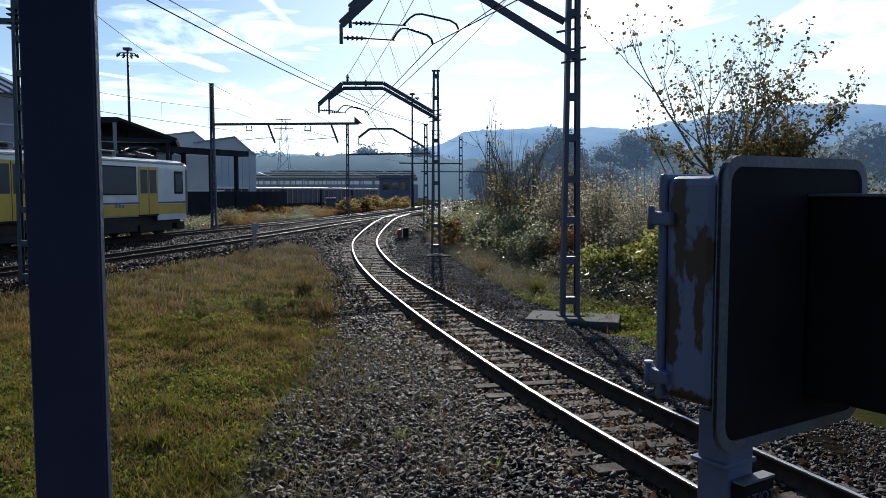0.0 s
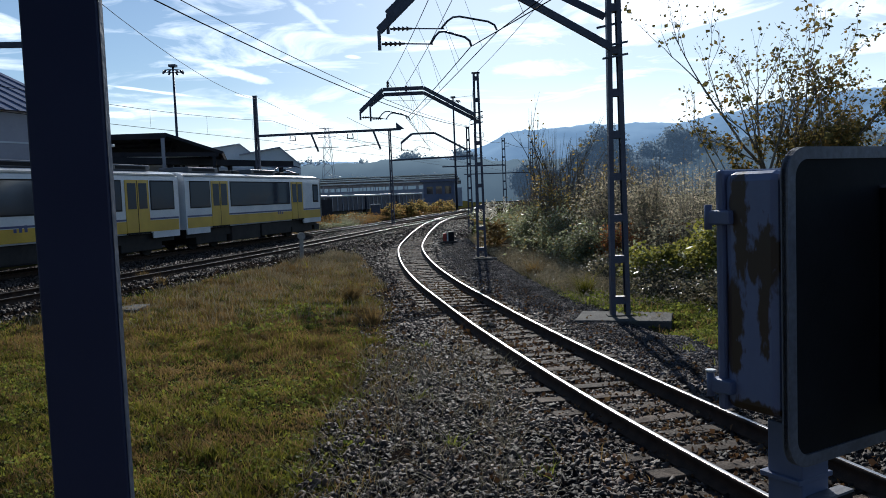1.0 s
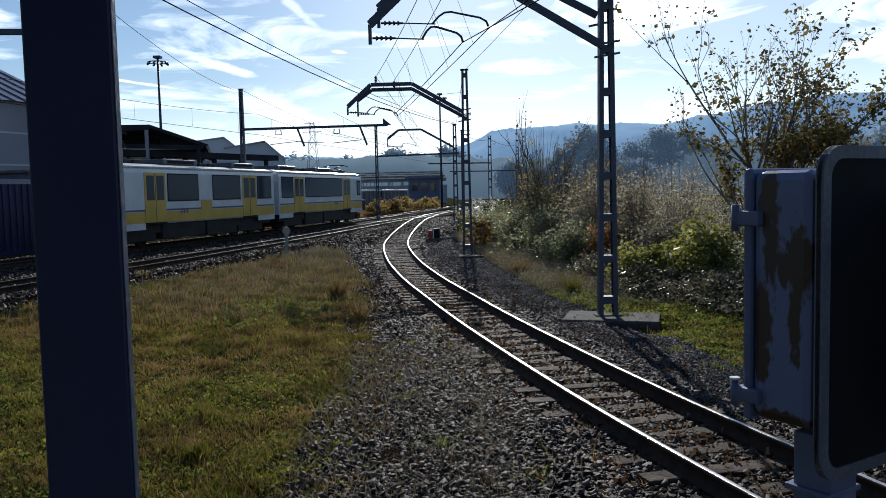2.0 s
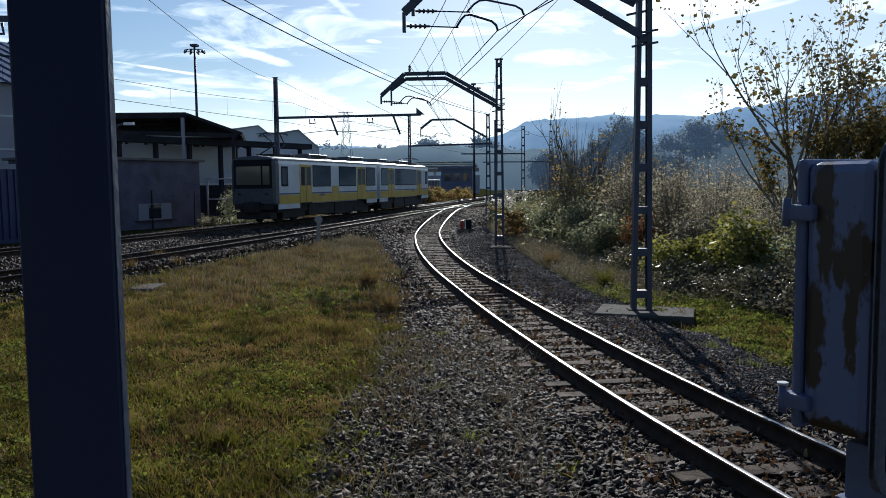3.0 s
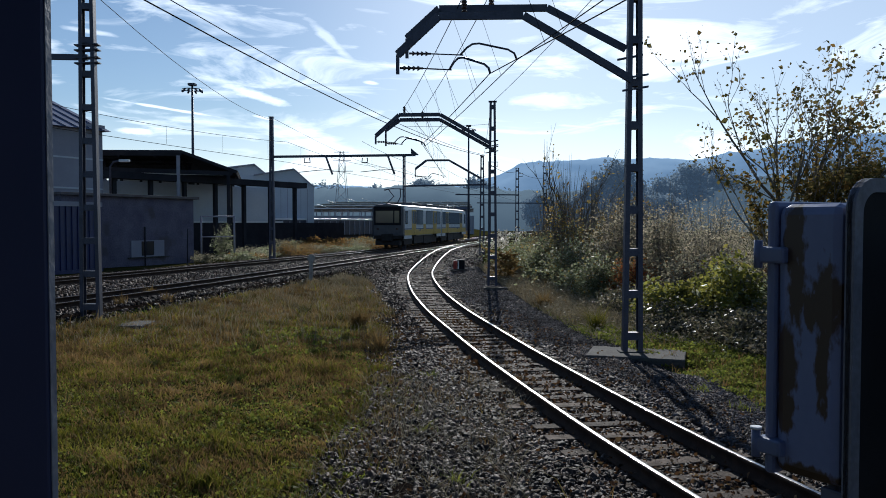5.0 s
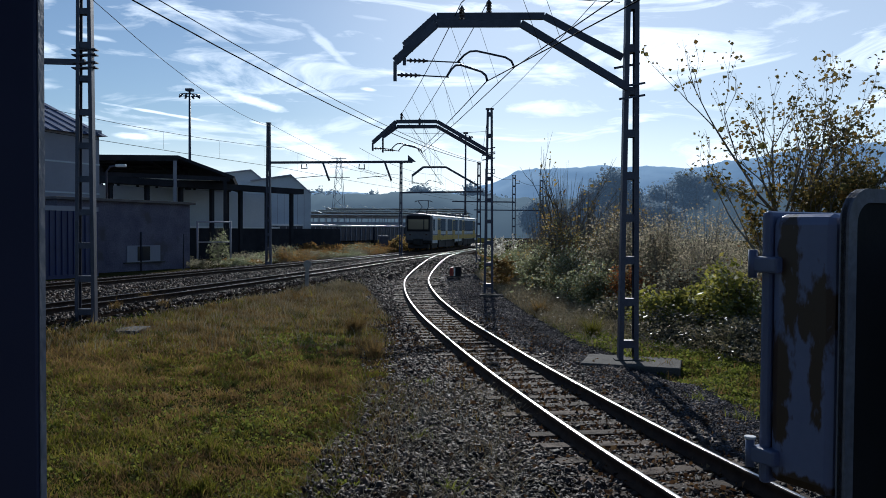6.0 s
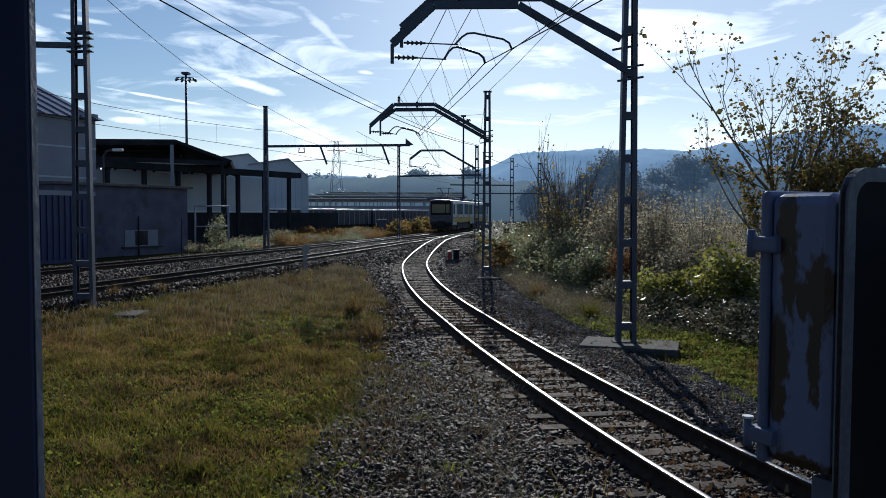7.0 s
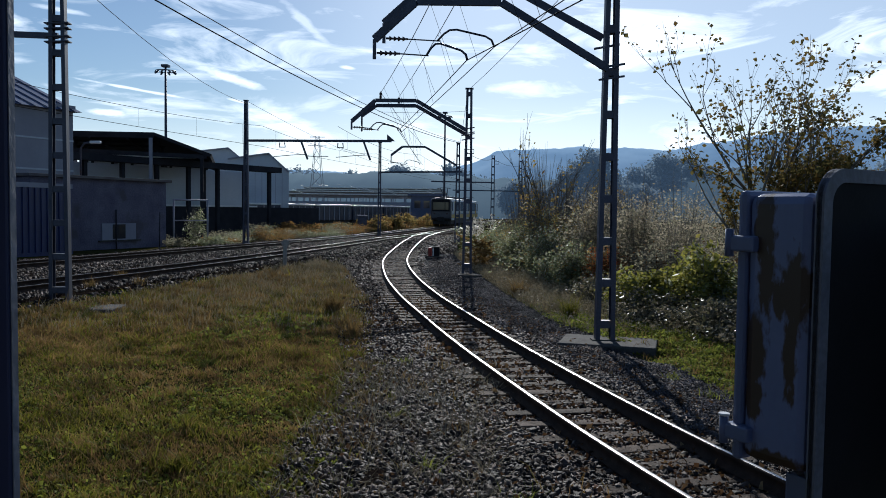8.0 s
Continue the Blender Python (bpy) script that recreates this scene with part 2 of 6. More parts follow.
M["leaf_green"] = leafy("green_leaves", (0.14, 0.165, 0.08), (0.3, 0.32, 0.18), (0.48, 0.46, 0.36), thin=0.64, gloss=0.55, rough=0.42)
M["leaf_lime"] = leafy("yellow_green_leaves", (0.13, 0.14, 0.028), (0.32, 0.305, 0.062), (0.4, 0.34, 0.09), thin=0.52, gloss=0.3)
M["leaf_autumn"] = leafy("autumn_leaves", (0.2, 0.16, 0.065), (0.4, 0.29, 0.095), (0.32, 0.18, 0.07), thin=0.6)
M["leaf_red"] = leafy("red_autumn_leaves", (0.28, 0.08, 0.04), (0.45, 0.18, 0.06), (0.3, 0.18, 0.08), thin=0.6)
M["leaf_tree"] = leafy("thin_tree_leaves", (0.09, 0.085, 0.03), (0.2, 0.15, 0.05), (0.28, 0.16, 0.045), thin=0.5)
M["leaf_grey"] = leafy("dull_grey_green_scrub", (0.17, 0.165, 0.11), (0.29, 0.27, 0.18), (0.36, 0.31, 0.22), thin=0.62, gloss=0.35)
M["leaf_dark"] = leafy("dark_bramble", (0.045, 0.048, 0.026), (0.14, 0.125, 0.07), (0.33, 0.28, 0.21), thin=0.45, gloss=0.6, rough=0.4)
M["litter"] = leafy("fallen_leaves", (0.1, 0.05, 0.025), (0.2, 0.11, 0.05), (0.26, 0.18, 0.09), thin=0.2)
M["straw"] = leafy("straw", (0.25, 0.2, 0.12), (0.4, 0.34, 0.22), thin=0.2)
M["bracken"] = leafy("brown_bracken", (0.24, 0.13, 0.045), (0.38, 0.22, 0.075), (0.17, 0.15, 0.05))
M["leaf_tan"] = leafy("tan_scrub", (0.27, 0.235, 0.165), (0.42, 0.36, 0.26), (0.25, 0.25, 0.16), thin=0.65)
M["pampas"] = leafy("pampas_plume", (0.5, 0.47, 0.4), (0.65, 0.62, 0.55), thin=0.4)
# far leaves: haze painted as a blue-grey colour with a faint glow
M["far_leaf"] = leafy("far_woodland_painted_haze", (0.16, 0.2, 0.23), (0.2, 0.25, 0.29), thin=0.5, gloss=0.02, haze=0.42)
M["red"] = surface("red_signal_paint", (0.3, 0.03, 0.02), (0.4, 0.05, 0.03), 6, 0.5, bump=0.05)
M["hill"] = distance_mat("hillside_painted_haze", (0.16, 0.25, 0.36), (0.22, 0.32, 0.43), HILL)
M["hill_near"] = distance_mat("woodland_painted_haze", (0.085, 0.122, 0.155), (0.13, 0.175, 0.205), HILL * 0.95)


# ---- mesh helpers ----
def part(name, bm, material, parent=None, label=""):
    me = bpy.data.meshes.new(name)
    bm.to_mesh(me); bm.free()
    for m in (material if isinstance(material, (list, tuple)) else (material,)):
        me.materials.append(m)
    ob = new(name, me)
    ob.parent = parent
    if label:
        tagged(ob, label)
    return ob


def thing(name, label, category, m=None, group="", kind=""):
    ob = new(name)
    ob.empty_display_size = 0.2
    if m is not None:
        ob.matrix_basis = m
    return tagged(ob, label, category, group, kind)


def box(bm, x0, x1, y0, y1, z0, z1, mi=0, bevel=0.0):
    vs = bmesh.ops.create_cube(bm, size=1.0, matrix=Matrix.LocRotScale(((x0 + x1) / 2, (y0 + y1) / 2, (z0 + z1) / 2), None, (x1 - x0, y1 - y0, z1 - z0)))["verts"]
    fs = {f for v in vs for f in v.link_faces}
    for f in fs:
        f.material_index = mi
    if bevel:
        es = list({e for v in vs for e in v.link_edges})
        bmesh.ops.bevel(bm, geom=es, offset=bevel, segments=2, affect="EDGES", profile=0.5)
    return bm


def bx(*a, **k):
    return box(bmesh.new(), *a, **k)


def beam(bm, p, q, w, h, mi=0):
    p, q = Vector(p), Vector(q)
    d = q - p
    rot = d.to_track_quat("X", "Z")
    vs = bmesh.ops.create_cube(bm, size=1.0, matrix=Matrix.LocRotScale((p + q) / 2, rot, (d.length, w, h)))["verts"]
    for f in {f for v in vs for f in v.link_faces}:
        f.material_index = mi
    return bm


def tube(bm, pts, r, n=6, r1=None):
    pts = [Vector(p) for p in pts]
    r1 = r if r1 is None else r1
    rings = []
    for i, p in enumerate(pts):
        d = (pts[min(i + 1, len(pts) - 1)] - pts[max(i - 1, 0)]).normalized()
        a = d.orthogonal().normalized() if i == 0 else (a - d * a.dot(d)).normalized()
        b = d.cross(a)
        rr = r + (r1 - r) * i / max(1, len(pts) - 1)
        rings.append([bm.verts.new(p + rr * (math.cos(2 * math.pi * k / n) * a + math.sin(2 * math.pi * k / n) * b)) for k in range(n)])
    for u, v in zip(rings, rings[1:]):
        for k in range(n):
            f = bm.faces.new((u[k], u[(k + 1) % n], v[(k + 1) % n], v[k])); f.smooth = True
    bm.faces.new(rings[0][::-1]); bm.faces.new(rings[-1])
    return bm


def prism(bm, outline, axis_len, m=None, mi=0):
    """Extrude an outline given in (x, z) along y by axis_len, centred; m places it."""
    m = m or Matrix()
    a = [bm.verts.new(m @ Vector((x, -axis_len / 2, z))) for x, z in outline]
    b = [bm.verts.new(m @ Vector((x, axis_len / 2, z))) for x, z in outline]
    k = len(outline)
    fs = [bm.faces.new(a), bm.faces.new(b[::-1])] + [bm.faces.new((a[i], b[i], b[(i + 1) % k], a[(i + 1) % k])) for i in range(k)]
    for f in fs:
        f.material_index = mi
    bmesh.ops.recalc_face_normals(bm, faces=fs)
    return bm


def mesh_np(name, verts, faces, material, parent=None, smooth=False):
    """A mesh from arrays: verts (n, 3), faces (m, k)."""
    me = bpy.data.meshes.new(name)
    verts, faces = np.asarray(verts, np.float32), np.asarray(faces, np.int32)
    k = faces.shape[1]
    me.vertices.add(len(verts)); me.vertices.foreach_set("co", verts.ravel())
    me.loops.add(faces.size); me.loops.foreach_set("vertex_index", faces.ravel())
    me.polygons.add(len(faces))
    me.polygons.foreach_set("loop_start", np.arange(0, faces.size, k, dtype=np.int32))
    me.polygons.foreach_set("loop_total", np.full(len(faces), k, np.int32))
    me.update(calc_edges=True)
    me.validate()
    if smooth:
        me.polygons.foreach_set("use_smooth", np.ones(len(faces), bool))
    me.materials.append(material)
    ob = new(name, me)
    ob.parent = parent
    return ob


def spline(P, step=0.5):
    """A smooth curve through P (x, y[, z]), sampled about every step metres."""
    P = np.array(P, float)
    P = np.vstack([2 * P[0] - P[1], P, 2 * P[-1] - P[-2]])
    out = []
    for i in range(1, len(P) - 2):
        a, b, c, d = P[i - 1:i + 3]
        n = max(2, int(np.linalg.norm(c - b) / step))
        for t in np.linspace(0, 1, n, endpoint=False):
            out.append(0.5 * (2 * b + (c - a) * t + (2 * a - 5 * b + 4 * c - d) * t * t + (3 * b - a - 3 * c + d) * t ** 3))
    out.append(P[-2])
    return np.array(out)


def smoothed(C, step=0.3, span=13):
    """The same line at even steps, its small kinks averaged out."""
    s = arclen(C)
    d = np.arange(0, s[-1], step)
    D = np.stack([np.interp(d, s, C[:, i]) for i in range(C.shape[1])], 1)
    h = span // 2
    P = np.concatenate([D[:1] + (D[:1] - D[1:h + 1][::-1]), D, D[-1:] + (D[-1:] - D[-h - 1:-1][::-1])])
    w = np.hanning(span + 2)[1:-1]; w /= w.sum()
    return np.stack([np.convolve(P[:, i], w, "valid") for i in range(C.shape[1])], 1)


def offset(C, o):
    T = np.gradient(C[:, :2], axis=0)
    T /= np.linalg.norm(T, axis=1)[:, None]
    D = C.copy()
    D[:, 0] -= o * T[:, 1]; D[:, 1] += o * T[:, 0]
    return D


def arclen(C):
    return np.r_[0, np.cumsum(np.linalg.norm(np.diff(C[:, :2], axis=0), axis=1))]


rng = np.random.default_rng(7)

# ---- the lines of the three tracks: x, y, height of the rail's top ----
SIDING = spline([(9.0, -10, 0), (6.0, -4, 0), (4.2, 1.0, 0), (3.3, 3.6, 0), (2.62, 5.6, 0), (2.1, 7.15, 0), (1.83, 7.95, 0), (1.53, 8.98, 0), (0.69, 12.1, 0), (-0.03, 14.96, 0), (-0.77, 18.27, 0), (-1.43, 21.2, 0), (-2.54, 27.4, 0.0), (-3.5, 34.7, 0.02), (-3.85, 40, 0.06), (-4.05, 46, 0.14), (-4.15, 53, 0.24), (-4.1, 60, 0.32), (-3.6, 70, 0.35)], 0.3)
NEAR = spline([(-17.5, -10, 0.33), (-13.2, 10, 0.33), (-11.15, 20, 0.33), (-9.95, 26, 0.33), (-8.55, 35, 0.33), (-7.35, 44, 0.34), (-5.95, 55, 0.35), (-4.0, 68, 0.35), (-2.5, 80, 0.35), (-1.0, 92, 0.35), (1.2, 110, 0.35), (5.5, 150, 0.35), (11.5, 200, 0.35)], 0.5)
FAR = spline([(-23.5, -10, 0.35), (-18.6, 12, 0.35), (-16.2, 22, 0.35), (-13.65, 33.7, 0.35), (-11.35, 44.2, 0.35), (-9.35, 54.5, 0.35), (-7.2, 70, 0.35), (-5.85, 81, 0.35), (-4.5, 92, 0.35), (-2.3, 110, 0.35), (2, 150, 0.35), (8, 200, 0.35)], 0.5)

SIDING, NEAR, FAR = smoothed(SIDING, 0.25, 25), smoothed(NEAR, 0.5, 15), smoothed(FAR, 0.5, 15)


def ground_z(x, y):
    """Height of the bare ground: flat by the siding, a low bank under the main line, a fall to the scrub."""
    x, y = np.asarray(x, float), np.asarray(y, float)
    xn = np.interp(y, NEAR[:, 1], NEAR[:, 0])
    bank = np.clip((xn + 3.4 - x) / 2.2, 0, 1)
    far = np.clip((y - 36) / 22, 0, 1)
    dip = 0.17 * np.exp(-((x - 3.2) / 0.6) ** 2 - ((y - 13.95) / 0.75) ** 2)
    bank = np.maximum(bank, far * np.clip((4.0 - x + (y - 40) * 0.05) / 2.5, 0, 1))
    fall = np.clip((x - (4.6 - 0.06 * (y - 14))) / 4.0, 0, 1)
    trough = 0.055 * np.exp(-((x - np.interp(y, SIDING[:, 1], SIDING[:, 0])) / 1.5) ** 4)
    return -0.17 + 0.33 * bank * bank * (3 - 2 * bank) - 0.9 * fall * fall - dip - trough


def gravel_edges(y):
    left = np.interp(y, [-10, 3, 6.6, 8.6, 10.9, 15.4, 21.2, 26, 33, 40, 60], [2.0, -0.9, -1.5, -1.65, -1.5, -2.4, -3.3, -4.4, -6.0, -6.4, -5.0])
    right = np.interp(y, [-10, 3, 8, 11, 13.5, 17.6, 23.5, 33, 45, 60, 75], [13.0, 6.6, 4.3, 3.6, 3.3, 1.95, 1.1, 0.0, -1.2, -1.5, -1.2])
    return left, right

# ---- ground, ballast, hills, clouds ----
def make_ground():
    xs = np.r_[-3000, -1500, -700, -350, -180, -100, -65, -45, np.arange(-34, 22, 0.5), 24, 28, 34, 45, 65, 100, 180, 350, 700, 1500, 3000]
    ys = np.r_[-1500, -500, -150, -60, -30, -18, np.arange(-12, 64, 0.5), np.arange(64, 120, 3.0), 130, 150, 190, 260, 400, 700, 1500, 3500]
    X, Y = np.meshgrid(xs, ys)
    Z = ground_z(X, Y)
    near = (np.abs(X) < 34) & (Y > -12) & (Y < 64)
    Z = Z + near * 0.008 * (np.sin(X * 2.1 + 3 * np.sin(Y * 0.7)) * np.sin(Y * 1.7 + X * 0.6)) - 0.01
    n, k = len(xs), len(ys)
    i = np.arange(n * (k - 1)).reshape(k - 1, n)[:, :-1].ravel()
    ob = mesh_np("ground", np.c_[X.ravel(), Y.ravel(), Z.ravel()], np.c_[i, i + 1, i + n + 1, i + n], M["ground"], smooth=True)
    tagged(ob, "earthy ground with thin grass beside the tracks", "ground", kind="structure")


def strip(name, ys, left, right, zf, material, label, cols=24):
    u = np.linspace(0, 1, cols)
    X = left[:, None] * (1 - u) + right[:, None] * u
    Y = np.repeat(ys[:, None], cols, 1)
    jit = rng.normal(0, 0.10, X.shape); jit[:, 1:-1] *= 0.3
    X = X + jit
    Z = zf(X, Y) + rng.normal(0, 0.012, X.shape)
    Z[:, 0] -= 0.07; Z[:, -1] -= 0.07
    k, n = X.shape
    i = np.arange(n * (k - 1)).reshape(k - 1, n)[:, :-1].ravel()
    ob = mesh_np(name, np.c_[X.ravel(), Y.ravel(), Z.ravel()], np.c_[i, i + 1, i + n + 1, i + n], material, smooth=True)
    return tagged(ob, label, "ballast", kind="structure")


def siding_bed_z(X, Y):
    xs = np.interp(Y, SIDING[:, 1], SIDING[:, 0]); zs = np.interp(Y, SIDING[:, 1], SIDING[:, 2])
    d = np.abs(X - xs)
    return np.maximum(ground_z(X, Y) + 0.03, zs - 0.215 - 0.25 * np.clip(d - 1.0, 0, 2))


def main_bed_z(X, Y):
    return np.full_like(X, 0.185)


make_ground()
_y = np.arange(-10, 70, 0.4)
_le, _ri = gravel_edges(_y)
strip("ballast_siding", _y, _le, _ri, siding_bed_z, M["ballast"], "grey stone ballast and grit spread about the siding", 36)
_y = np.arange(-10, 190, 0.8)
strip("ballast_main", _y, np.interp(_y, FAR[:, 1], FAR[:, 0]) - 3.4, np.interp(_y, NEAR[:, 1], NEAR[:, 0]) + 1.75, main_bed_z, M["ballast"], "grey stone ballast bank under the double main line", 40)


def stones(name, N, pick, zf, size, material, label):
    """Many broken stones, each a squashed irregular octahedron-like lump."""
    base = np.array([(-1, -1, -1), (1, -1, -1), (1, 1, -1), (-1, 1, -1), (-.75, -.8, 1), (.8, -.7, 1), (.7, .8, 1), (-.8, .7, 1)]) * 0.8
    faces = np.array([(4, 5, 6), (4, 6, 7), (0, 1, 5), (0, 5, 4), (1, 2, 6), (1, 6, 5), (2, 3, 7), (2, 7, 6), (3, 0, 4), (3, 4, 7)])
    x, y = pick(N)
    N = len(x)
    grit = 1 - 0.42 * ((x > np.interp(y, SIDING[:, 1], SIDING[:, 0]) + 1.3) & (y < 45))
    s = grit * size * np.minimum(np.exp(rng.normal(0, 0.4, N)), 2.1) * (1 + np.clip(y - 12, 0, 40) * 0.02)
    v = base[None] + rng.normal(0, 0.3, (N, 8, 3))
    v[:, :, 2] *= rng.uniform(0.42, 0.85, (N, 1)); v[:, :, 1] *= rng.uniform(0.5, 1.0, (N, 1))
    a, tl = rng.uniform(0, 2 * np.pi, N), rng.normal(0, 0.4, N)
    c, sn = np.cos(tl)[:, None], np.sin(tl)[:, None]
    v[:, :, 0], v[:, :, 2] = v[:, :, 0] * c - v[:, :, 2] * sn, v[:, :, 0] * sn + v[:, :, 2] * c
    c, sn = np.cos(a)[:, None], np.sin(a)[:, None]
    v[:, :, 0], v[:, :, 1] = v[:, :, 0] * c - v[:, :, 1] * sn, v[:, :, 0] * sn + v[:, :, 1] * c
    v *= s[:, None, None] * 0.5
    v += np.c_[x, y, zf(x, y) + s * 0.12][:, None]
    f = (faces[None] + 8 * np.arange(N)[:, None, None]).reshape(-1, 3)
    ob = mesh_np(name, v.reshape(-1, 3), f, material)
    return tagged(ob, label, "ballast stones", kind="stuff")


SLEEPER_GAP = 0.52
_S = arclen(SIDING)


def off_sleepers(x, y):
    """False for most points that lie on top of a siding sleeper."""
    T = np.gradient(SIDING[:, :2], axis=0); T /= np.linalg.norm(T, axis=1)[:, None]
    xs, s, tx, ty = (np.interp(y, SIDING[:, 1], v) for v in (SIDING[:, 0], _S, T[:, 0], T[:, 1]))
    a = (s + (x - xs) * tx) % SLEEPER_GAP
    on = (np.abs((x - xs) * ty) < 0.96) & ((a < 0.12) | (a > SLEEPER_GAP - 0.12))
    return ~on | (rng.random(len(x)) < 0.34)


def pick_siding(y0, y1, bias):
    def pick(N):
        y = y0 + (y1 - y0) * rng.random(N) ** bias
        l, r = gravel_edges(y)
        x = l - 0.25 + (r - l + 0.4) * rng.random(N)
        cov = rng.random(N) < np.clip((x - l) / 1.2 + 0.25, 0.2, 1)
        cov &= off_sleepers(x, y)
        return x[cov], y[cov]
    return pick


def pick_between(N):
    y = 4 + 26 * rng.random(N) ** 1.4
    x = np.interp(y, SIDING[:, 1], SIDING[:, 0]) + rng.normal(0, 0.45, N)
    k = off_sleepers(x, y)
    return x[k], y[k]


def pick_main(N):
    y = 14 + 46 * rng.random(N) ** 1.3
    a, b = np.interp(y, FAR[:, 1], FAR[:, 0]), np.interp(y, NEAR[:, 1], NEAR[:, 0])
    x = b + 2.1 - rng.random(N) * (b - a + 4.6)
    clear = np.ones(N, bool)
    for c in (a, b):
        clear &= np.abs(np.abs(x - c) - 0.54) > 0.13
    return x[clear], y[clear]


def main_slope_z(x, y):
    xn = np.interp(y, NEAR[:, 1], NEAR[:, 0])
    return np.where(x > xn + 1.7, ground_z(x, y) + 0.0, 0.185)


stones("ballast_stones", 84000, pick_siding(4.0, 16.0, 1.25), siding_bed_z, 0.046, M["stone"], "loose grey broken stones about the siding track")
stones("ballast_stones", 26000, pick_siding(14.0, 38.0, 1.2), siding_bed_z, 0.046, M["stone"], "loose grey broken stones about the siding track")
stones("ballast_stones", 12000, pick_siding(34.0, 66.0, 1.1), siding_bed_z, 0.06, M["stone"], "loose grey stones about the far end of the siding")
stones("ballast_stones", 15000, pick_between, lambda x, y: siding_bed_z(x, y) + 0.0, 0.036, M["stone_rust"], "rust-brown stones lying between the siding rails")
stones("ballast_stones", 34000, pick_main, main_slope_z, 0.05, M["stone"], "broken grey stones on the main line's bank")


def pick_grit(N):
    """Points on the walked grit between the siding and the scrub."""
    y = 8.5 + 34 * rng.random(N) ** 1.35
    a = np.interp(y, SIDING[:, 1], SIDING[:, 0]) + 1.0
    _, r = gravel_edges(y)
    return a + np.maximum(r - a + 0.1, 0.2) * rng.random(N) ** 0.7, y


stones("grit", 42000, pick_grit, lambda x, y: siding_bed_z(x, y) + 0.012, 0.034, M["grit"], "fine grey grit trodden beside the siding")


def hill(name, pts, y, thick, material, label, rough=3.0, seed=1):
    """A ridge of hills: a rounded long mass whose crest follows heights at given x."""
    r2 = np.random.default_rng(seed)
    px, pz = np.array(pts).T
    x = np.linspace(px[0], px[-1], 520)
    crest = np.interp(x, px, pz)
    w = sum(r2.normal(0, 1) * np.sin(x / L + r2.uniform(0, 6)) for L in (60, 35, 20, 11, 7, 4, 3))
    crest = crest + 0.35 * rough * w / 2 + np.abs(r2.normal(0, rough * 0.22, len(x)))
    prof = [(-thick, 0.0), (-thick * 0.8, 0.45), (-thick * 0.5, 0.75), (-thick * 0.2, 0.95), (0, 1.0), (thick * 0.4, 0.8), (thick, 0)]
    V = np.concatenate([np.c_[x, np.full_like(x, y + d), crest * h - 4 * (h == 0)] for d, h in prof])
    n, k = len(x), len(prof)
    i = np.arange(n * (k - 1)).reshape(k - 1, n)[:, :-1].ravel()
    ob = mesh_np(name, V, np.c_[i, i + 1, i + n + 1, i + n], material, smooth=True)
    return tagged(ob, label, "hills", kind="structure")


hill("backdrop_hills", [(-900, 20), (-420, 38), (-212, 47), (-109, 41), (-40, 44), (-7, 53), (18, 66), (80, 72), (143, 74), (204, 72), (326, 90), (421, 99), (600, 95), (1200, 60)], 900, 160, M["hill"], "long wooded hills on the horizon, blue with painted haze", 3.0, 3)
hill("backdrop_woods", [(-400, 8), (-200, 11), (-90, 15), (-60, 17), (-30, 17), (0, 15), (40, 15), (90, 18), (200, 24), (400, 22)], 330, 40, M["hill_near"], "far woods and rooftops below the hills, haze painted in", 2.0, 5)


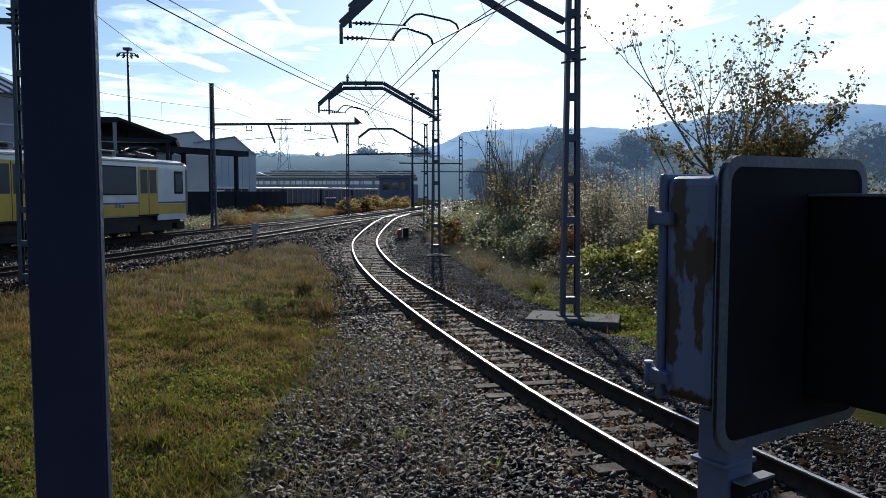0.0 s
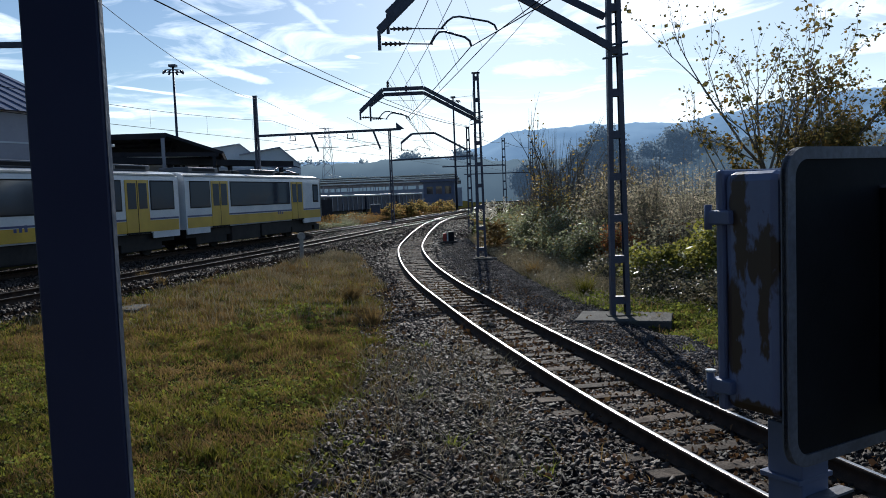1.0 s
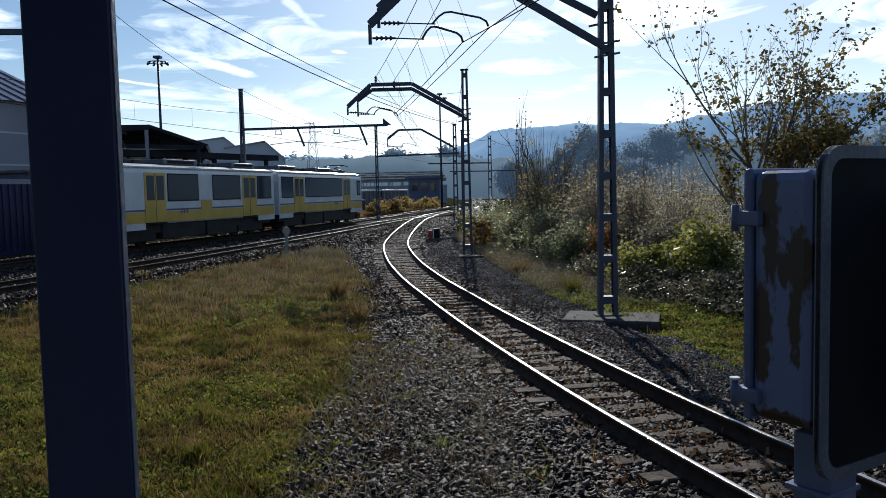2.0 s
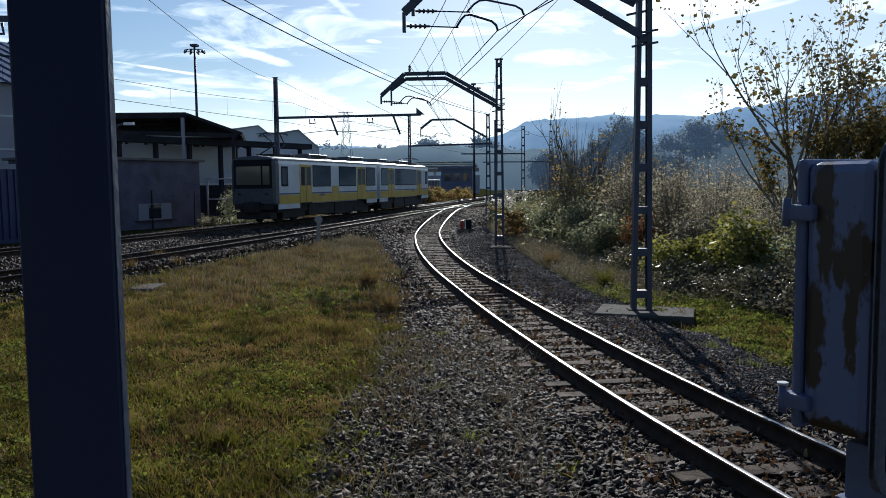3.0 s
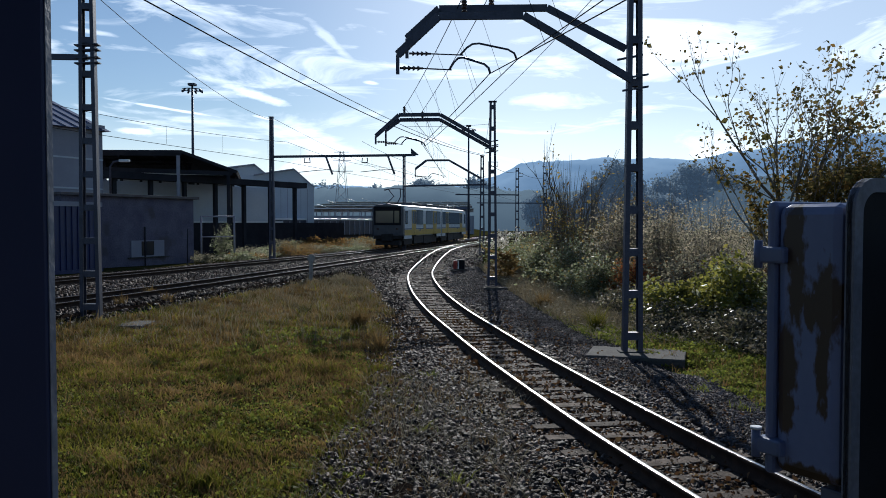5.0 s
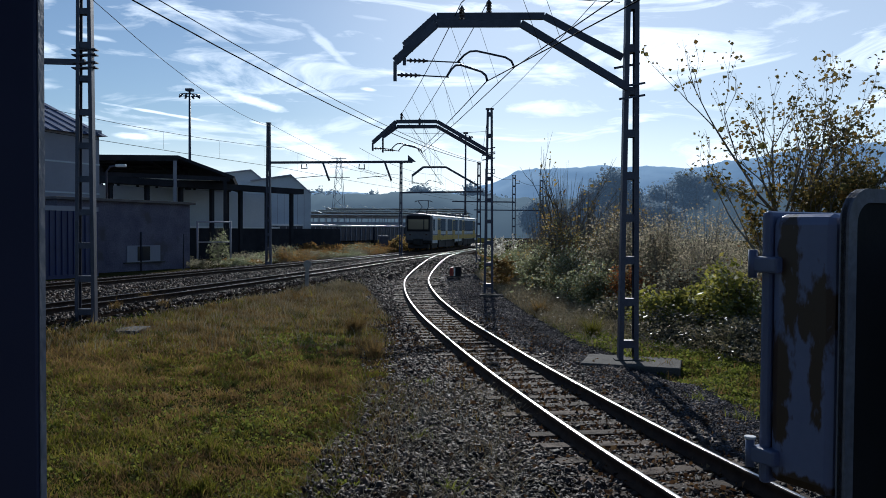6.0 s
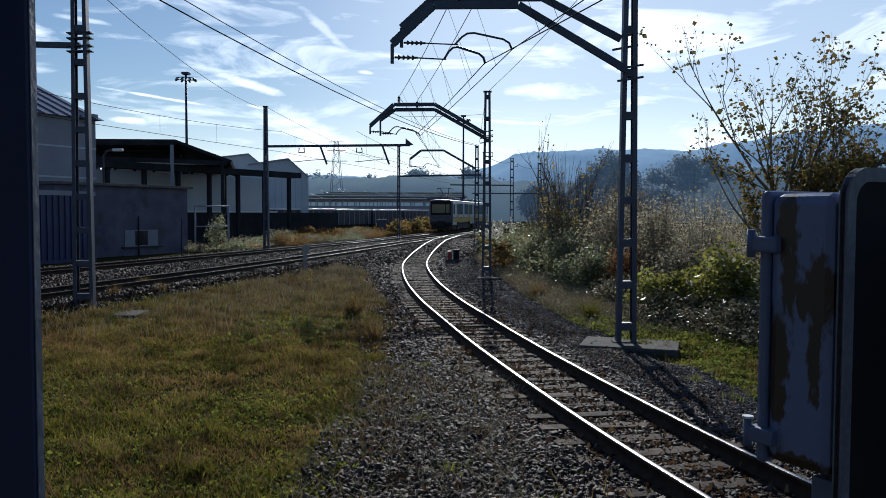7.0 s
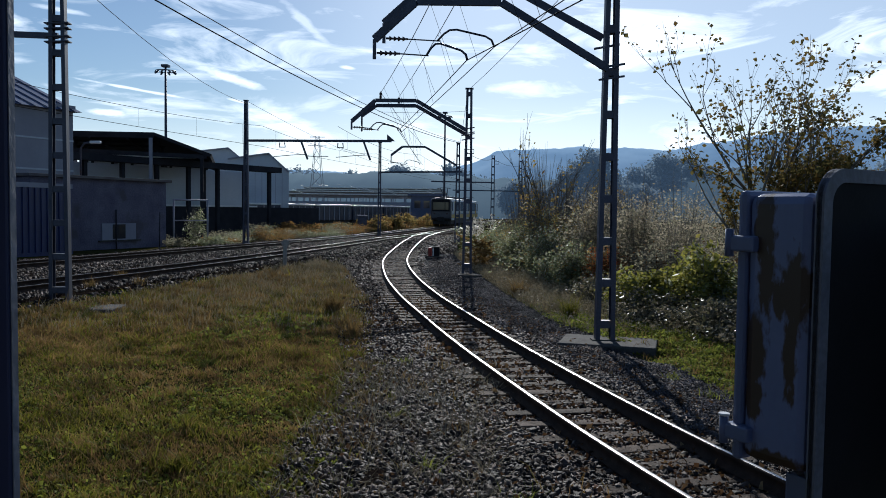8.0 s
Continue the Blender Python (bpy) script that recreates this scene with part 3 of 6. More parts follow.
def cloud_backdrop():
    """Thin bright cloud in streaks, far off and low over the horizon."""
    m, n, l = nodes_of("thin_cloud")
    n.remove(n["Principled BSDF"])
    tc = n.new("ShaderNodeTexCoord")
    mp = n.new("ShaderNodeMapping"); mp.inputs["Scale"].default_value = (0.0012, 0.0012, 0.0050); mp.inputs["Rotation"].default_value = (0, radians(12), 0)
    a = n.new("ShaderNodeTexNoise"); a.inputs["Scale"].default_value = 1.6; a.inputs["Detail"].default_value = 9; a.inputs["Roughness"].default_value = 0.58; a.inputs["Distortion"].default_value = 0.8
    l.new(tc.outputs["Object"], mp.inputs["Vector"]); l.new(mp.outputs["Vector"], a.inputs["Vector"])
    r = n.new("ShaderNodeValToRGB")
    r.color_ramp.elements[0].position, r.color_ramp.elements[1].position = 0.5, 0.72
    r.color_ramp.elements[1].color = (0.95, 0.95, 0.95, 1)
    l.new(a.outputs["Fac"], r.inputs["Fac"])
    # denser round the sun's azimuth and near the horizon
    sp = n.new("ShaderNodeSeparateXYZ"); l.new(tc.outputs["Object"], sp.inputs[0])
    mx = n.new("ShaderNodeMapRange"); mx.inputs["From Min"].default_value, mx.inputs["From Max"].default_value = -1150, 150
    mx.inputs["To Min"].default_value, mx.inputs["To Max"].default_value = 0.02, CLOUD; mx.interpolation_type = "SMOOTHSTEP"
    l.new(sp.outputs["X"], mx.inputs["Value"])
    mz = n.new("ShaderNodeMapRange"); mz.inputs["From Min"].default_value, mz.inputs["From Max"].default_value = 60, 420
    mz.inputs["To Min"].default_value, mz.inputs["To Max"].default_value = 0.4, 0.0
    l.new(sp.outputs["Z"], mz.inputs["Value"])
    top = n.new("ShaderNodeMapRange"); top.inputs["From Min"].default_value, top.inputs["From Max"].default_value = 1120, 820
    l.new(sp.outputs["Z"], top.inputs["Value"])
    ad = n.new("ShaderNodeMath"); ad.operation = "ADD"; l.new(r.outputs["Color"], ad.inputs[0]); l.new(mx.outputs[0], ad.inputs[1])
    a2 = n.new("ShaderNodeMath"); a2.operation = "ADD"; l.new(ad.outputs[0], a2.inputs[0]); l.new(mz.outputs[0], a2.inputs[1]); a2.use_clamp = True
    # single wisps: x, height, half length, half depth, tilt, thickness
    fine = n.new("ShaderNodeTexNoise"); fine.inputs["Scale"].default_value = 0.011; fine.inputs["Detail"].default_value = 8; fine.inputs["Roughness"].default_value = 0.62
    fm = n.new("ShaderNodeMapping"); fm.inputs["Scale"].default_value = (0.8, 0.8, 2.6)
    l.new(tc.outputs["Object"], fm.inputs["Vector"]); l.new(fm.outputs["Vector"], fine.inputs["Vector"])
    for cx, cz, rx, rz, tilt, thick in ((-894, 467, 165, 30, 0.28, 1), (-1271, 320, 100, 20, 0.05, 0.9), (-1171, 404, 280, 8, 0.14, 0.8), (-624, 669, 190, 34, 0.75, 0.5), (-482, 521, 50, 13, 0.1, 0.8), (292, 355, 150, 11, 0.1, 0.6), (-857, 383, 75, 9, 0.2, 0.8), (-1394, 653, 130, 15, 0.1, 0.5), (543, 404, 120, 12, 0.1, 0.5)):
        wm = n.new("ShaderNodeMapping"); wm.vector_type = "TEXTURE"
        wm.inputs["Location"].default_value, wm.inputs["Rotation"].default_value, wm.inputs["Scale"].default_value = (cx, 0, cz), (0, tilt, 0), (rx, 1e6, rz)
        wg = n.new("ShaderNodeTexGradient"); wg.gradient_type = "SPHERICAL"
        l.new(tc.outputs["Object"], wm.inputs["Vector"]); l.new(wm.outputs["Vector"], wg.inputs["Vector"])
        ws = n.new("ShaderNodeMath"); ws.operation = "MULTIPLY_ADD"; ws.inputs[1].default_value = 0.9
        l.new(wg.outputs["Fac"], ws.inputs[0]); l.new(fine.outputs["Fac"], ws.inputs[2])
        wr = n.new("ShaderNodeMapRange"); wr.inputs["From Min"].default_value, wr.inputs["From Max"].default_value = 0.72, 1.15
        wr.inputs["To Max"].default_value = 0.95 * thick
        l.new(ws.outputs[0], wr.inputs["Value"])
        wx = n.new("ShaderNodeMath"); wx.operation = "MAXIMUM"
        l.new(a2.outputs[0], wx.inputs[0]); l.new(wr.outputs["Result"], wx.inputs[1]); a2 = wx
    a3 = n.new("ShaderNodeMath"); a3.operation = "MULTIPLY"; l.new(a2.outputs[0], a3.inputs[0]); l.new(top.outputs[0], a3.inputs[1]); a3.use_clamp = True
    em, tr, mix = n.new("ShaderNodeEmission"), n.new("ShaderNodeBsdfTransparent"), n.new("ShaderNodeMixShader")
    em.inputs["Color"].default_value, em.inputs["Strength"].default_value = (0.93, 0.97, 1.0, 1), CLOUD_GLOW
    l.new(a3.outputs[0], mix.inputs["Fac"]); l.new(tr.outputs[0], mix.inputs[1]); l.new(em.outputs[0], mix.inputs[2])
    l.new(mix.outputs[0], n["Material Output"].inputs["Surface"])
    th = np.radians(np.linspace(-62, 62, 60))
    R = 3000
    V = np.concatenate([np.c_[R * np.sin(th), R * np.cos(th), np.full_like(th, z)] for z in (-30, 1150)])
    i = np.arange(59)
    ob = mesh_np("backdrop_clouds", V, np.c_[i, i + 1, i + 61, i + 60], m)
    tagged(ob, "thin white streaks of cloud low in a blue sky", "clouds", kind="structure")


cloud_backdrop()


# ---- tracks ----
RAIL = [(-0.06, -0.165), (0.06, -0.165), (0.06, -0.15), (0.012, -0.13), (0.01, -0.045), (0.033, -0.034), (0.033, -0.008), (0.02, -0.001), (0.013, 0.0), (-0.013, 0.0), (-0.02, -0.001), (-0.033, -0.008), (-0.033, -0.034), (-0.01, -0.045), (-0.012, -0.13), (-0.06, -0.15)]


def rail(parent, C, o, head):
    C = offset(C, o)
    T = np.gradient(C[:, :2], axis=0); T /= np.linalg.norm(T, axis=1)[:, None]
    N = np.c_[T[:, 1], -T[:, 0]]
    k = len(RAIL)
    V = np.concatenate([np.c_[C[:, :2] + N * u, C[:, 2] + w] for u, w in RAIL]).reshape(k, len(C), 3).transpose(1, 0, 2).reshape(-1, 3)
    i = (np.arange(len(C) - 1)[:, None] * k + np.arange(k)[None]).ravel()
    j = (np.arange(len(C) - 1)[:, None] * k + (np.arange(k)[None] + 1) % k).ravel()
    ob = mesh_np("rail", V, np.c_[i, j, j + k, i + k], M["rail_side"], parent)
    ob.data.materials.append(M[head])
    mi = np.zeros((len(C) - 1, k), np.int32); mi[:, 7:10] = 1
    ob.data.polygons.foreach_set("material_index", mi.ravel())
    return ob


def sleeper_mesh():
    bm = bmesh.new()
    box(bm, -0.95, 0.95, -0.11, 0.11, -0.29, -0.153, bevel=0.012)
    me = bpy.data.meshes.new("sleeper"); bm.to_mesh(me); bm.free(); me.materials.append(M["sleeper"])
    return me


SLEEPER = sleeper_mesh()


def track(name, label, C, y0, y1, head, gauge=1.06, spacing=SLEEPER_GAP):
    ob = thing(name, label, "railway track", kind="structure")
    rail(ob, C, gauge / 2, head); rail(ob, C, -gauge / 2, head)
    s = arclen(C)
    r2 = random.Random(5)
    for d in np.arange(0, s[-1], spacing):
        x, y, z = (np.interp(d, s, C[:, i]) for i in range(3))
        if y0 < y < y1:
            x2, y2 = np.interp(d + 0.2, s, C[:, 0]), np.interp(d + 0.2, s, C[:, 1])
            a = math.degrees(math.atan2(y2 - y, x2 - x)) - 90
            p = new("sleeper", SLEEPER); p.parent = ob
            p.matrix_basis = pose(x + r2.uniform(-.03, .03), y, z + r2.uniform(-0.012, 0.006), r2.uniform(-1, 1), r2.uniform(-1, 1), a + r2.uniform(-1.5, 1.5))
    return ob


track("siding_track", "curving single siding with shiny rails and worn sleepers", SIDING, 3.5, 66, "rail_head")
track("main_track", "straight main line track on stone ballast", NEAR, 14, 90, "rail_head_no_glint")
track("main_track", "second main line track that the train runs on", FAR, 16, 90, "rail_head_no_glint")

# ---- overhead line ----
def ladder_mast(m, label, height, w0=0.46, w1=0.3, group="catenary masts", paint="mast"):
    """Two steel channels that lean together, joined by rungs."""
    ob = thing("catenary_mast", label, "catenary mast", m, group)
    for sgn in (-1, 1):
        bm = bmesh.new()
        a, b = w0 / 2 - 0.06, w1 / 2 - 0.05
        p, q = Vector((sgn * a, 0, 0)), Vector((sgn * b, 0, height))
        t, d = -sgn * 0.02, -sgn * 0.085                # web and flange thickness, channel depth
        prof = ((0, -0.1), (d, -0.1), (d, -0.084), (t, -0.084), (t, 0.084), (d, 0.084), (d, 0.1), (0, 0.1))
        lo, hi = [[bm.verts.new((e.x + sgn * 0.012 + u, v, e.z)) for u, v in prof] for e in (p, q)]
        for k in range(8):
            bm.faces.new((lo[k], lo[(k + 1) % 8], hi[(k + 1) % 8], hi[k]))
        bm.faces.new(lo); bm.faces.new(hi)
        bmesh.ops.recalc_face_normals(bm, faces=bm.faces)
        part("leg", bm, M[paint], ob)
    z = 0.3
    while z < height - 0.05:
        w = w0 + (w1 - w0) * z / height
        part("rung", bx(-w / 2 + 0.075, w / 2 - 0.075, -0.094, 0.094, z - 0.07, z + 0.07), M[paint], ob)
        z += 0.78
    part("base_plate", bx(-w0 / 2 - 0.02, w0 / 2 + 0.02, -0.12, 0.12, 0, 0.02), M["concrete"], ob)
    part("cap", bx(-w1 / 2, w1 / 2, -0.1, 0.1, height - 0.03, height + 0.01), M["mast"], ob)
    return ob


def insulator(parent, p, q, n=4, r=0.05):
    bm = bmesh.new()
    p, q = Vector(p), Vector(q)
    tube(bm, [p, q], 0.02, 6)
    for i in range(n):
        c = p.lerp(q, 0.2 + 0.6 * i / (n - 1)); d = (q - p).normalized()
        tube(bm, [c - d * 0.02, c + d * 0.02], r, 10, r * 0.6)
    return part("insulator", bm, M["insul"], parent)


def cantilever(mast, dy, x_end=-4.28, left=-3.5, right=-1.9, top=6.2, corner=5.48, tip=5.15, steady=(-3.5, -2.5, 5.24), posts=()):
    """A cranked bracket arm from the mast out over the track, with insulator and steady arm."""
    bm = bmesh.new()
    P = [(-0.1, dy * 0.6, top - 0.57 * (right * -1 - 0.1)), (right, dy, top), (left, dy, top), (x_end, dy, corner), (x_end, dy, tip)]
    for a, b in zip(P[:3], P[1:]):
        beam(bm, a, b, 0.07, 0.13)
    arm = part("bracket_arm", bm, M["arm"], mast)
    bm = bmesh.new()
    a, b = Vector(P[2]), Vector(P[3])
    for o in (-0.05, 0.05):
        beam(bm, a + Vector((o * 0.7, 0, -o)), b + Vector((o * 0.7, 0, -o)), 0.05, 0.025)
    for i in range(7):
        c = a.lerp(b, (i + 0.5) / 7)
        beam(bm, c + Vector((-0.05, 0, 0.06)), c + Vector((0.05, 0, -0.06)), 0.05, 0.02)
    beam(bm, P[3], P[4], 0.06, 0.06)
    part("lattice_end", bm, M["arm"], mast)
    bm = bmesh.new()
    for zz in (P[0][2] - 0.12, P[0][2] + 0.1):
        beam(bm, (-0.26, dy * 0.6, zz - 0.08), (0.21, dy * 0.5, zz), 0.05, 0.035)
    part("clamp", bm, M["arm"], mast)
    s0, s1, zs = steady
    insulator(mast, (x_end + 0.04, dy, zs + 0.04), (x_end + 0.46, dy, zs + 0.03))
    bm = bmesh.new()
    w = s1 - s0
    tube(bm, [(x_end + 0.44, dy, zs + 0.03), (s0 + 0.06 * w, dy, zs)], 0.013, 5)
    tube(bm, [(s0 + u * w, dy, zs + v) for u, v in ((0, 0.0), (0.12, 0.14), (0.22, 0.21), (0.34, 0.22), (0.85, 0.1), (0.96, 0.03), (1.0, -0.07))], 0.022, 6)
    part("steady_arm", bm, M["arm"], mast)
    for x in posts:
        insulator(mast, (x, dy, top + 0.05), (x, dy, top + 0.32), 4, 0.06)
    return arm


def footing(x, y, z, sx, sy, rz, label="low concrete footing slab, worn at its edges"):
    ob = thing("concrete_footing", label, "footing", pose(x, y, z, 0, 0, rz), "mast footings")
    bm = bmesh.new()
    box(bm, -sx / 2, sx / 2, -sy / 2, sy / 2, -0.5, 0, bevel=0.025)
    part("slab", bm, M["concrete"], ob)


m1 = ladder_mast(pose(2.45, 15.05, -0.1, 0, 0, 2), "grey steel ladder mast with two cranked arms over the siding", 7.6)
cantilever(m1, -0.45, -4.33, -3.59, -2.07, 6.12, 5.44, 5.09, (-3.4, -2.66, 5.16), (-3.13,))
cantilever(m1, 0.5, -4.24, -3.62, -1.56, 6.5, 5.94, 5.57, (-3.22, -2.14, 5.62), (-2.62,))
footing(2.52, 14.98, -0.1, 1.75, 1.15, -14)
m2 = ladder_mast(pose(-0.3, 29.3, -0.03), "tall grey ladder mast with two bracket arms", 6.75)
cantilever(m2, -0.3, -4.25, -3.39, -1.9, 6.25, 5.49, 5.19, (-3.57, -2.55, 5.24), (-3.2,))
cantilever(m2, 0.35, -3.97, -3.45, -1.95, 6.15, 5.78, 5.19, (-3.4, -2.5, 5.24), (-2.6,))
footing(-0.12, 29.3, -0.06, 1.0, 0.6, 0)
m4 = ladder_mast(pose(-1.2, 52, 0.05), "far grey ladder mast with one bracket arm", 6.6)
cantilever(m4, 0.0, -4.36, -3.63, -2.16, 6.31, 5.75, 5.21)
m5 = ladder_mast(pose(-0.75, 54, 0.1), "slim grey mast behind another", 6.3, 0.3, 0.24)
mL = ladder_mast(pose(-9.65, 18.2, 0.02, 0, 0, 8), "dark grey ladder mast beside the main line", 9.0, 0.56, 0.38, paint="arm")
footing(-9.4, 18.1, -0.055, 2.3, 1.0, 5)
m3 = ladder_mast(pose(-12.48, 43, 0.12), "grey ladder mast carrying a long beam over the main line", 7.95, 0.42, 0.26)
m6 = ladder_mast(pose(-7.5, 62, 0.15), "thin far mast by the main line", 7.3, 0.36, 0.28)
m7 = ladder_mast(pose(1.6, 78, 0.0), "thin distant mast above the scrub", 7.6, 0.5, 0.4)
m8 = ladder_mast(pose(5.2, 95, 0.0), "thin distant mast above the scrub", 8.2, 0.55, 0.4)


def portal(mast, x1, z, sgn=1, label=""):
    """A horizontal beam with drop arms and hanging square frames."""
    part("beam", beam(bmesh.new(), (0, 0, z), (x1, 0, z + 0.05), 0.09, 0.13), M["arm"], mast)
    for u in (0.38, 0.81):
        x = x1 * u
        bm = bmesh.new()
        beam(bm, (x, 0, z), (x + 0.36 * sgn, 0, z - 0.98), 0.07, 0.1)
        part("drop_arm", bm, M["arm"], mast)
        bm = bmesh.new()
        tube(bm, [(x + 0.3 * sgn, 0, z - 0.7), (x - 0.5 * sgn, 0, z - 0.75), (x - 1.5 * sgn, 0, z - 0.85)], 0.02, 5)
        part("steady_arm", bm, M["arm"], mast)
    for u in (0.25, 0.65):
        x = x1 * u
        bm = bmesh.new()
        tube(bm, [(x - 0.13, 0, z - 0.08), (x - 0.16, 0, z - 0.33), (x + 0.16, 0, z - 0.33), (x + 0.13, 0, z - 0.08)], 0.035, 6)
        part("hanger_frame", bm, M["arm"], mast)
    bm = bmesh.new()
    prism(bm, [(x1 - 0.25 * sgn, z + 0.04), (x1 + 0.2 * sgn, z + 0.04), (x1 - 0.25 * sgn, z + 0.42)], 0.06)
    part("end_plate", bm, M["arm"], mast)


portal(m3, 7.9, 5.78)
portal(mL, -8.5, 6.15, -1)
bm = bmesh.new()
for zz in (6.0, 6.12, 6.3, 6.42):
    beam(bm, (-0.27, 0, zz), (0.27, 0, zz + 0.03), 0.24, 0.025)
part("clamp", bm, M["arm"], mL)
part("beam", beam(bmesh.new(), (0, 0, 5.0), (6.4, 0, 5.1), 0.09, 0.13), M["arm"], m6)
part("beam", beam(bmesh.new(), (0, 0, 5.0), (-6.0, 0, 5.05), 0.08, 0.12), M["arm"], m7)
part("beam", beam(bmesh.new(), (0, 0, 4.6), (-8.0, 0, 4.65), 0.08, 0.12), M["arm"], m8)
for m, z in ((m5, 6.0), (m7, 6.8), (m8, 6.9)):
    bm = bmesh.new()
    tube(bm, [(0.1, 0, z), (0.55, 0, z), (0.55, 0, z + 0.28), (0.12, 0, z + 0.28)], 0.03, 5)
    part("side_bracket", bm, M["arm"], m)


def wire(pts, r=0.009, sag=0.0, label="thin dark overhead wire between masts", name="overhead_wire"):
    P = []
    for a, b in zip(pts, pts[1:]):
        a, b = Vector(a), Vector(b)
        for i in range(16):
            t = i / 16
            P.append(a.lerp(b, t) - Vector((0, 0, sag * 4 * t * (1 - t))))
    P.append(Vector(pts[-1]))
    ob = thing(name, label, "overhead wire", group="overhead wires")
    part("strand", tube(bmesh.new(), P, r, 5), M["wire"], ob)
    return ob


def droppers(ob, low, high, n, sag=0.4):
    for i in range(n):
        t = (i + 0.5) / n
        a, b = Vector(low[0]).lerp(Vector(low[1]), t), Vector(high[0]).lerp(Vector(high[1]), t)
        b.z -= sag * 4 * t * (1 - t)
        part("dropper", tube(bmesh.new(), [a, b], 0.005, 4), M["wire"], ob)


# siding: two contact wires with their bearers, from behind the camera over the arms and on
for low, high in (
        (((8.5, -9, 5.15), (-0.21, 14.6, 5.0), (-2.85, 29.0, 5.15), (-3.5, 52, 5.2)), ((7.6, -9, 6.5), (-0.68, 14.6, 6.42), (-3.5, 29.0, 6.5), (-3.5, 52, 6.5))),
        (((7.05, -9, 5.5), (0.31, 15.55, 5.44), (-2.8, 29.65, 5.15), (-3.6, 52, 5.2)), ((6.6, -9, 6.9), (-0.17, 15.55, 6.78), (-2.9, 29.65, 6.45), (-3.6, 52, 6.5)))):
    wire(low, 0.010, 0.03)
    w = wire(high, 0.009, 0.1)
    for i in range(3):
        droppers(w, low[i:i + 2], high[i:i + 2], 5, 0.1)
# main line: bearer and contact wire over each track; those of the near track end at the long beam
for C, ys_ in ((NEAR, (43, 64, 90, 130)), (FAR, (-10, 18, 43, 64, 90, 130))):
    q = lambda y, z, C=C: (float(np.interp(y, C[:, 1], C[:, 0])), y, z)
    wire([q(y, 5.6) for y in ys_], 0.011, 0.05, "contact wire over the main line")
    w = wire([q(y, 6.7) for y in ys_], 0.010, 0.4, "bearer wire over the main line")
    for y0, y1 in zip(ys_, ys_[1:4]):
        droppers(w, (q(y0, 5.6), q(y1, 5.6)), (q(y0, 6.7), q(y1, 6.7)), 6)
# feeders
wire([(-10.65, -8, 8.6), (-1.15, 52, 6.65)], 0.016, 1.25, "thick feeder cable slung between masts")
wire([(-10.3, -8, 8.75), (-1.1, 52, 6.7)], 0.011, 1.2, "feeder cable slung between masts")
wire([(-6.6, -2, 9.5), (-12.4, 43, 7.9)], 0.009, 1.4, "slack stay wire to a mast's top")
wire([(-12.4, 43, 8.0), (-6.0, 100, 6.5)], 0.01, 0.8)
wire([(2.45, 15.1, 7.3), (-0.35, 29.3, 6.65), (-1.1, 52, 6.6)], 0.008, 0.1)
wire([(-0.4, 29.3, 5.9), (-3.6, 29.3, 5.85)], 0.006, 0.05)
wire([(2.2, 14.8, 6.45), (-0.5, 14.8, 6.65)], 0.007, 0.0)
wire([(-0.7, 54, 6.2), (1.6, 78, 7.3), (5.2, 95, 7.6)], 0.016, 0.3)


# ---- near things: the post and the signal ----
def near_post():
    ob = thing("canopy_post", "dark blue painted square steel post standing close by", "post", pose(-0.545, 0.84, 0, 0, 0, 2))
    part("flange", bx(-0.054, 0.054, -0.008, 0.008, 0.74, 4.4, bevel=0.003), M["post"], ob)
    part("web", bx(-0.006, 0.006, 0.008, 0.065, 0.74, 4.4), M["post"], ob)
    # pale strip painted in for the light along the post's right edge
    part("edge_highlight", bx(0.0545, 0.0555, -0.006, 0.006, 0.74, 4.4), M["border"], ob)
    part("foot_plate", bx(-0.12, 0.12, -0.12, 0.12, 0.72, 0.74), M["post"], ob)


def rounded(w, h, r, n=6):
    """Outline of a rounded rectangle in (x, z), its lower left corner at 0, 0."""
    out = []
    for cx, cz, a0 in ((w - r, r, -90), (w - r, h - r, 0), (r, h - r, 90), (r, r, 180)):
        for i in range(n + 1):
            a = radians(a0 + 90 * i / n)
            out.append((cx + r * math.cos(a), cz + r * math.sin(a)))
    return out


